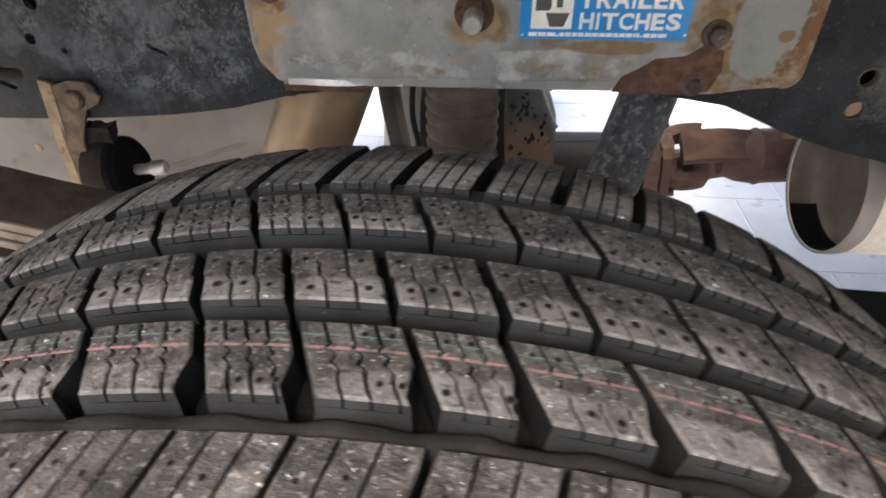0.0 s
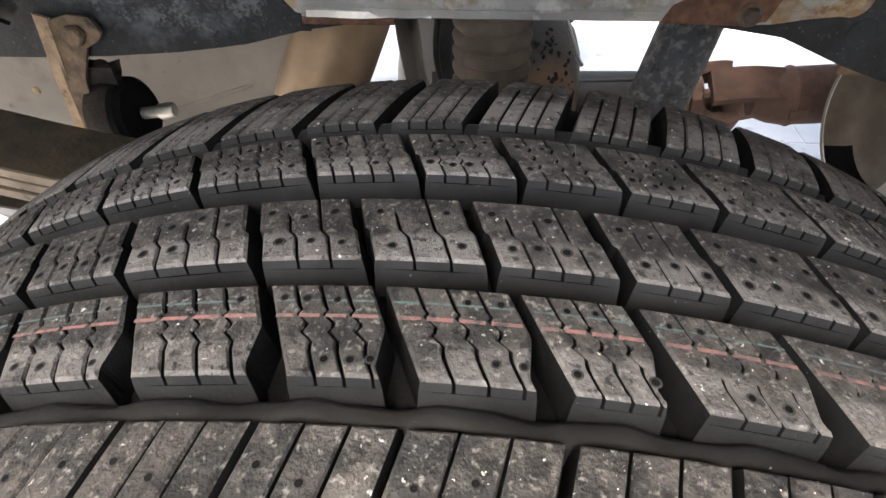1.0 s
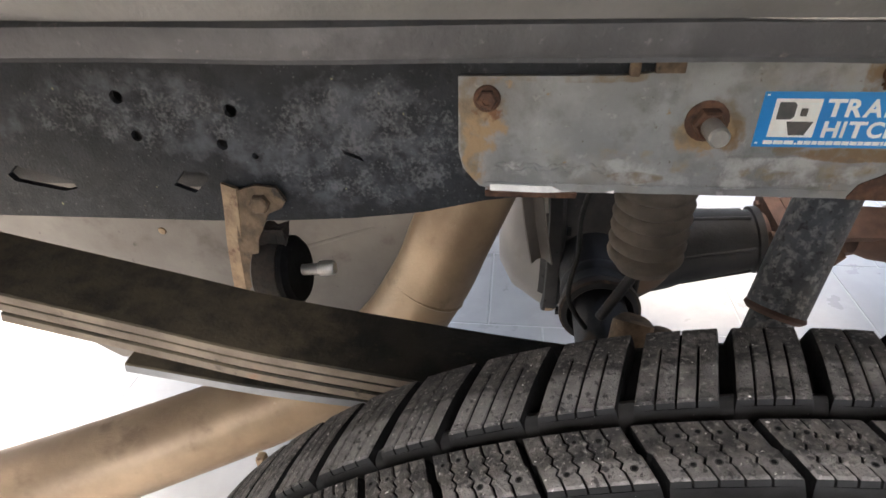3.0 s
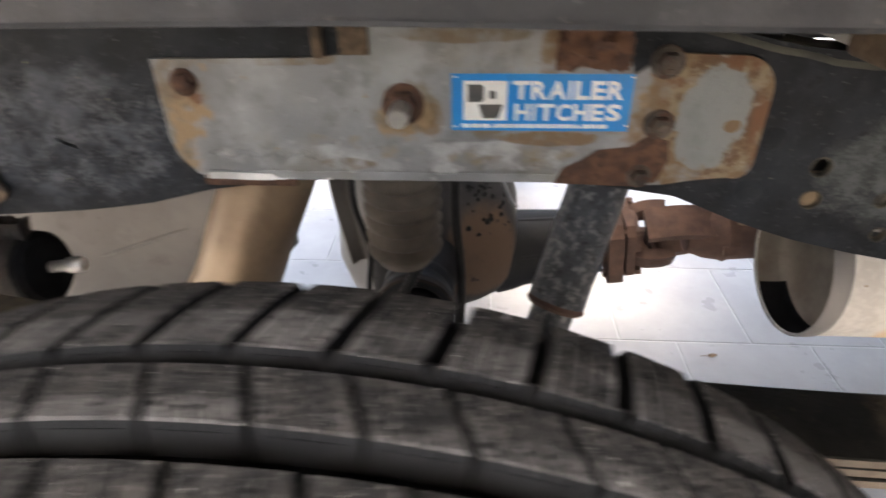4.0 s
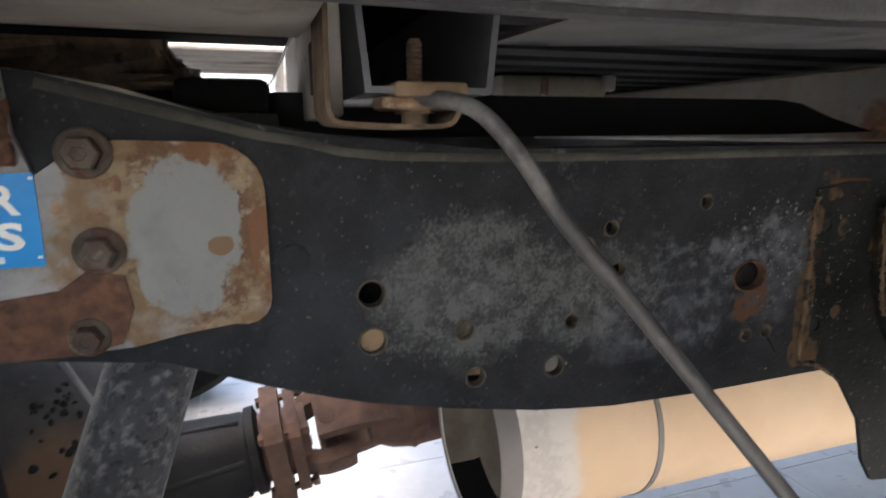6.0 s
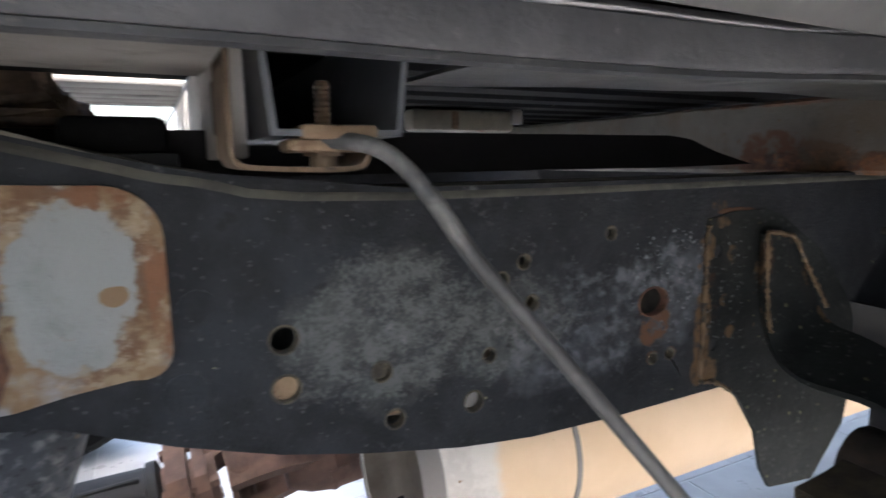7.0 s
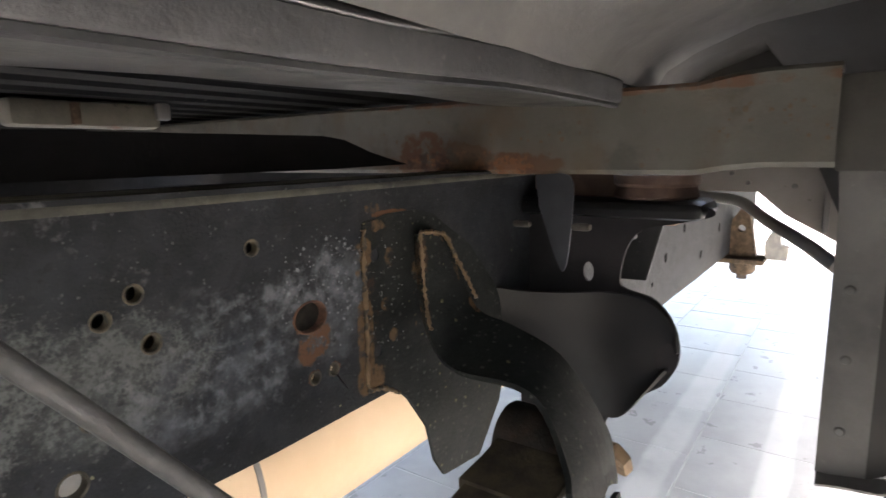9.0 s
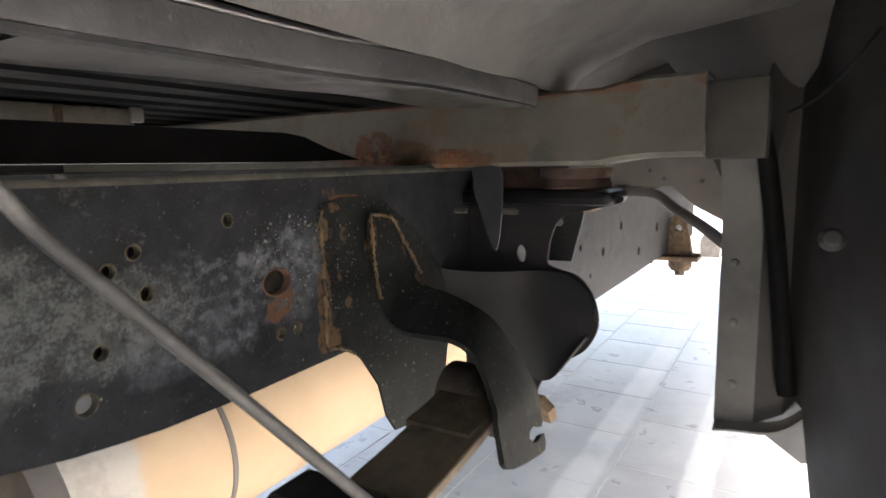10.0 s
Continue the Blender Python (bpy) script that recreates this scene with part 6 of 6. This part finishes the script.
def tailpipe():
    ob = thing("tailpipe", "tan dusty exhaust tailpipe bending over the axle", "exhaust pipe", (-0.3, 0.68, 0.5))
    path = smooth_path([(-0.19, 0.81, 0.71), (-0.229, 0.793, 0.62), (-0.26, 0.78, 0.55), (-0.293, 0.766, 0.475), (-0.36, 0.732, 0.385), (-0.47, 0.675, 0.328), (-0.656, 0.569, 0.31), (-0.86, 0.455, 0.305), (-1.3, 0.22, 0.30)], 8)
    wpart("pipe", tube(path, 0.061, 36), pipe_tan, ob)
    d = Vector((-0.055, -0.02, -0.11)).normalized()
    p = Vector((-0.296, 0.764, 0.468))
    wpart("crease", tube([p - d * 0.003, p, p + d * 0.003], [0.0605, 0.0622, 0.0605], 36), pipe_tan, ob)
    wpart("hanger_tab", box((-0.50, 0.52, 0.29), (-0.488, 0.535, 0.35), 0.003), clip_rust, ob)
    return ob


tailpipe()


def heat_shield():
    ob = thing("heat_shield", "dusty pale grey sheet metal heat shield behind the tailpipe", "heat shield", (-0.6, 0.85, 0.5))

    def low_edge(x):
        if x > -0.27:
            return 0.437 + (x + 0.27) * 1.15
        return max(0.16 if x > -0.98 else 0.16 + (-0.98 - x) * 0.9, 0.437 + (x + 0.27) * 1.0)

    grid = []
    for i in range(45):
        x = -1.5 + 1.285 * i / 44
        z1 = min(0.78, low_edge(x))
        row = []
        for k in range(13):
            f = k / 12
            z = 0.80 + (z1 - 0.80) * f
            dent = 0.006 * noise.noise(Vector((x * 4, z * 4, 1)))
            row.append((x, 0.868 - 0.025 * math.sin(math.pi * min(1.0, (0.8 - z) / 0.5)) + dent + 0.05 * max(0.0, 0.35 - z), z))
        grid.append(row)
    skin = wpart("shield", sheet(grid, 0.003), shield_brown, ob)
    for a, b in (((-0.56, 0.845, 0.461), (-0.37, 0.846, 0.526)), ((-1.2, 0.85, 0.60), (-0.64, 0.845, 0.56))):
        wpart("pressed_rib", tube([Vector(a).lerp(Vector(b), k / 8) for k in range(9)], [0.0005, 0.004, 0.005, 0.005, 0.005, 0.005, 0.005, 0.004, 0.0005], 10), shield_brown, skin)
    grid = [[(-0.168 + 0.036 * k / 4 + 0.03 * f ** 2, 0.86 + 0.02 * math.sin(k * 0.8), 0.73 - 0.28 * f) for k in range(5)] for f in [i / 10 for i in range(11)]]
    wpart("end_flange", sheet(grid, 0.0025), shield_brown, ob, "pale curved end of the shield")
    for x, z in ((-0.76, 0.50), (-0.99, 0.57)):
        wpart("rivet", lathe([(0, 0.004), (0.006, 0.003), (0.009, 0)], Matrix.Translation((x, 0.843, z)) @ FACE_OUT, 12), clip_rust, skin)
    return ob


heat_shield()


def rear_clip():
    ob = thing("pipe_hanger", "rusty tan exhaust hanger bracket with rubber bush and steel pin", "bracket", (-0.44, 0.585, 0.66))
    wpart("strap", strip(smooth_path([(-0.470, 0.583, 0.726), (-0.474, 0.582, 0.69), (-0.482, 0.585, 0.65), (-0.490, 0.590, 0.60), (-0.494, 0.592, 0.57)], 4), [(-0.011, -0.002), (0.011, -0.002), (0.011, 0.002), (-0.011, 0.002)], side=(0.8, -0.3, 0.2)), clip_rust, ob, "tan rusty strap")
    bm = plate([(-0.462, 0.722), (-0.44, 0.729), (-0.417, 0.727), (-0.409, 0.712), (-0.415, 0.703), (-0.432, 0.695), (-0.450, 0.66), (-0.462, 0.60), (-0.480, 0.59), (-0.474, 0.66)], [], 0.004, on_y(0.578))
    wpart("flag", bm, clip_dark, ob)
    m = Matrix.Translation((-0.436, 0.576, 0.71)) @ FACE_OUT
    wpart("bolt_head", lathe([(0, 0.008), (0.009, 0.008), (0.011, 0.006), (0.011, 0), (0, 0)], m, 6), clip_dark, ob, smooth=20)
    m = Matrix.Translation((-0.428, 0.598, 0.607)) @ Matrix.Rotation(radians(82), 4, "Y")
    bush = wpart("bush", lathe([(0.0, -0.02), (0.034, -0.018), (0.042, -0.008), (0.042, 0.006), (0.036, 0.012), (0.018, 0.014), (0.0, 0.014)], m, 28), rubber, ob, "black rubber bush")
    wpart("pin", lathe([(0, 0.01), (0.0068, 0.01), (0.0068, 0.034), (0.0092, 0.036), (0.0092, 0.05), (0.007, 0.054), (0, 0.054)], m, 16), bare_metal, bush, "bright steel pin")
    wpart("bush_ring", lathe([(0.0, -0.036), (0.036, -0.034), (0.044, -0.028), (0.0455, -0.012), (0.043, -0.001), (0.034, 0.004)], m, 28), eye_metal, bush, "brown rusted ring round the bush")
    wpart("rust_lump", crust(box((-0.457, 0.590, 0.640), (-0.425, 0.606, 0.668)), 0.006, 90, 5), eye_metal, ob, "crusted brown lump")
    return ob


rear_clip()

# ---- far ahead of the wheel house ----
step = thing("step_bracket", "blue grey folded running board bracket below the cab", "bracket", (1.3, 0.17, 0.42))
wpart("bracket_plate", plate([(0.222, 0.482), (0.14, 0.425), (0.128, 0.43), (0.12, 0.48), (0.13, 0.52), (0.17, 0.52)], [], 0.04, on_x(1.19)), hat_grey, step)
mount = thing("cab_mount", "rusty cab mount with bolt under the far chassis rail", "mount", (2.8, 0.56, 0.45))
wpart("mount_cup", lathe([(0, 0), (0.035, 0), (0.045, 0.015), (0.045, 0.045), (0, 0.045)], Matrix.Translation((2.76, 0.545, 0.402)), 20), clip_dark, mount)
wpart("mount_plate", box((2.69, 0.47, 0.446), (2.83, 0.645, 0.464), 0.004), clip_dark, mount)
wpart("mount_bolt", lathe([(0, -0.02), (0.02, -0.02), (0.02, 0.0), (0, 0.0)], Matrix.Translation((2.76, 0.545, 0.402)), 6), bolt_metal, mount)
wpart("side_bolt", lathe([(0, 0), (0.014, 0), (0.014, 0.03), (0, 0.03)], Matrix.Translation((2.72, 0.655, 0.428)), 6), bolt_metal, mount)
wpart("upright", plate([(0.60, 0.464), (0.585, 0.60), (0.56, 0.64), (0.53, 0.63), (0.515, 0.55), (0.50, 0.464)], [ring(0.552, 0.57, 0.014, 12)], 0.05, on_x(2.74)), clip_dark, mount)
wpart("silver_bracket", plate([(0.475, 0.455), (0.478, 0.52), (0.45, 0.575), (0.432, 0.56), (0.425, 0.51), (0.40, 0.50), (0.405, 0.455)], [], 0.06, on_x(2.78)), bare_metal, mount, "bright bare steel bracket")
cab = thing("cab_floor", "grey underside of the truck cab with folded edge", "cab floor", (2.3, 0.9, 0.9), kind="structure")
wpart("floor_pan", box((1.26, -0.1, 0.86), (5.2, 2.3, 0.90), 0.01), house_paint, cab)
wpart("side_sill", box((1.26, 0.05, 0.74), (5.2, 0.2, 0.86), 0.02), house_paint, cab)
# Unseen skin, added like the long pan to cut light on the floor.
wpart("outer_skin", box((1.26, -0.09, 0.46), (5.2, -0.06, 1.5), 0.01), liner_black, cab)
wpart("brace", tube(smooth_path([(1.45, 0.47, 0.785), (1.42, 0.428, 0.782), (1.39, 0.378, 0.778), (1.34, 0.335, 0.756), (1.24, 0.285, 0.742), (1.185, 0.245, 0.722)], 5), 0.0085, 14), shield_grey, cab, "pale round brace")
wpart("rear_panel", plate([(0.48, 0.79), (0.36, 0.79), (0.32, 0.755), (0.20, 0.69), (0.20, 0.87), (0.48, 0.87)], [], 0.004, on_x(1.44)), shield_grey, cab, "pale grey lower cab panel")
wpart("panel_seam", box((1.432, 0.262, 0.73), (1.44, 0.27, 0.87), 0.002), house_paint, cab)
for y, z in ((0.40, 0.82), (0.375, 0.805), (0.31, 0.80)):
    wpart("plug", lathe([(0, 0.002), (0.003, 0.0015), (0.004, 0)], Matrix.Translation((1.44, y, z)) @ Matrix.Rotation(radians(-90), 4, "Y"), 12), house_paint, cab)

# far chassis rail and far wheel, on the truck's other side
far_rail = thing("far_frame_rail", "black chassis rail on the far side of the truck", "chassis rail", (0.5, 1.55, 0.74), kind="structure")
wpart("web", box((-1.6, 1.545, 0.66), (3.4, 1.552, 0.86), 0.002), chassis_black, far_rail)

leaf = thing("dry_leaf", "small dry tan leaf lying on the floor tiles", "leaf", (0.63, 1.17, 0.0))
grid = [[(0.63 + 0.011 * a + 0.003 * b, 1.17 + 0.007 * b * (1.1 - a * a), 0.0035 + 0.003 * abs(b) + 0.002 * a * a) for b in (-1, -0.5, 0, 0.5, 1)] for a in (-1, -0.5, 0, 0.5, 0.95)]
wpart("blade", sheet(grid, 0.0006), clip_rust, leaf)
wpart("stalk", tube([(0.619, 1.17, 0.004), (0.611, 1.172, 0.003), (0.604, 1.171, 0.002)], 0.0007, 6), clip_rust, leaf)

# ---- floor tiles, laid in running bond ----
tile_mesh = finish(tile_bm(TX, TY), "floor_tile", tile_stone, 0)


def tile_place(i, j):
    return X0 + (i + 0.5 + (0.0 if j % 2 else 0.57)) * TX, Y0 + (j + 0.5) * TY


cells = sorted(((i, j) for i in range(-44, 48) for j in range(-42, 42)), key=lambda c: abs(tile_place(*c)[0] - 1.3) + abs(tile_place(*c)[1] - 0.9))
for i, j in cells[:290]:
    t = new("floor_tile", tile_mesh)
    t.parent = ground
    t.location = (*tile_place(i, j), 0)
verts, faces = [], []
for i, j in cells[290:]:
    x, y = tile_place(i, j)
    a, b, k = TX / 2 - 0.0024, TY / 2 - 0.0024, len(verts)
    verts += [(x - a, y - b, 0), (x + a, y - b, 0), (x + a, y + b, 0), (x - a, y + b, 0)]
    faces.append((k, k + 1, k + 2, k + 3))
me = bpy.data.meshes.new("outer_tiles")
me.from_pydata(verts, [], faces)
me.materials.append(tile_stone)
outer = new("outer_tiles", me)
outer.parent = ground
outer["kind"] = "stuff"
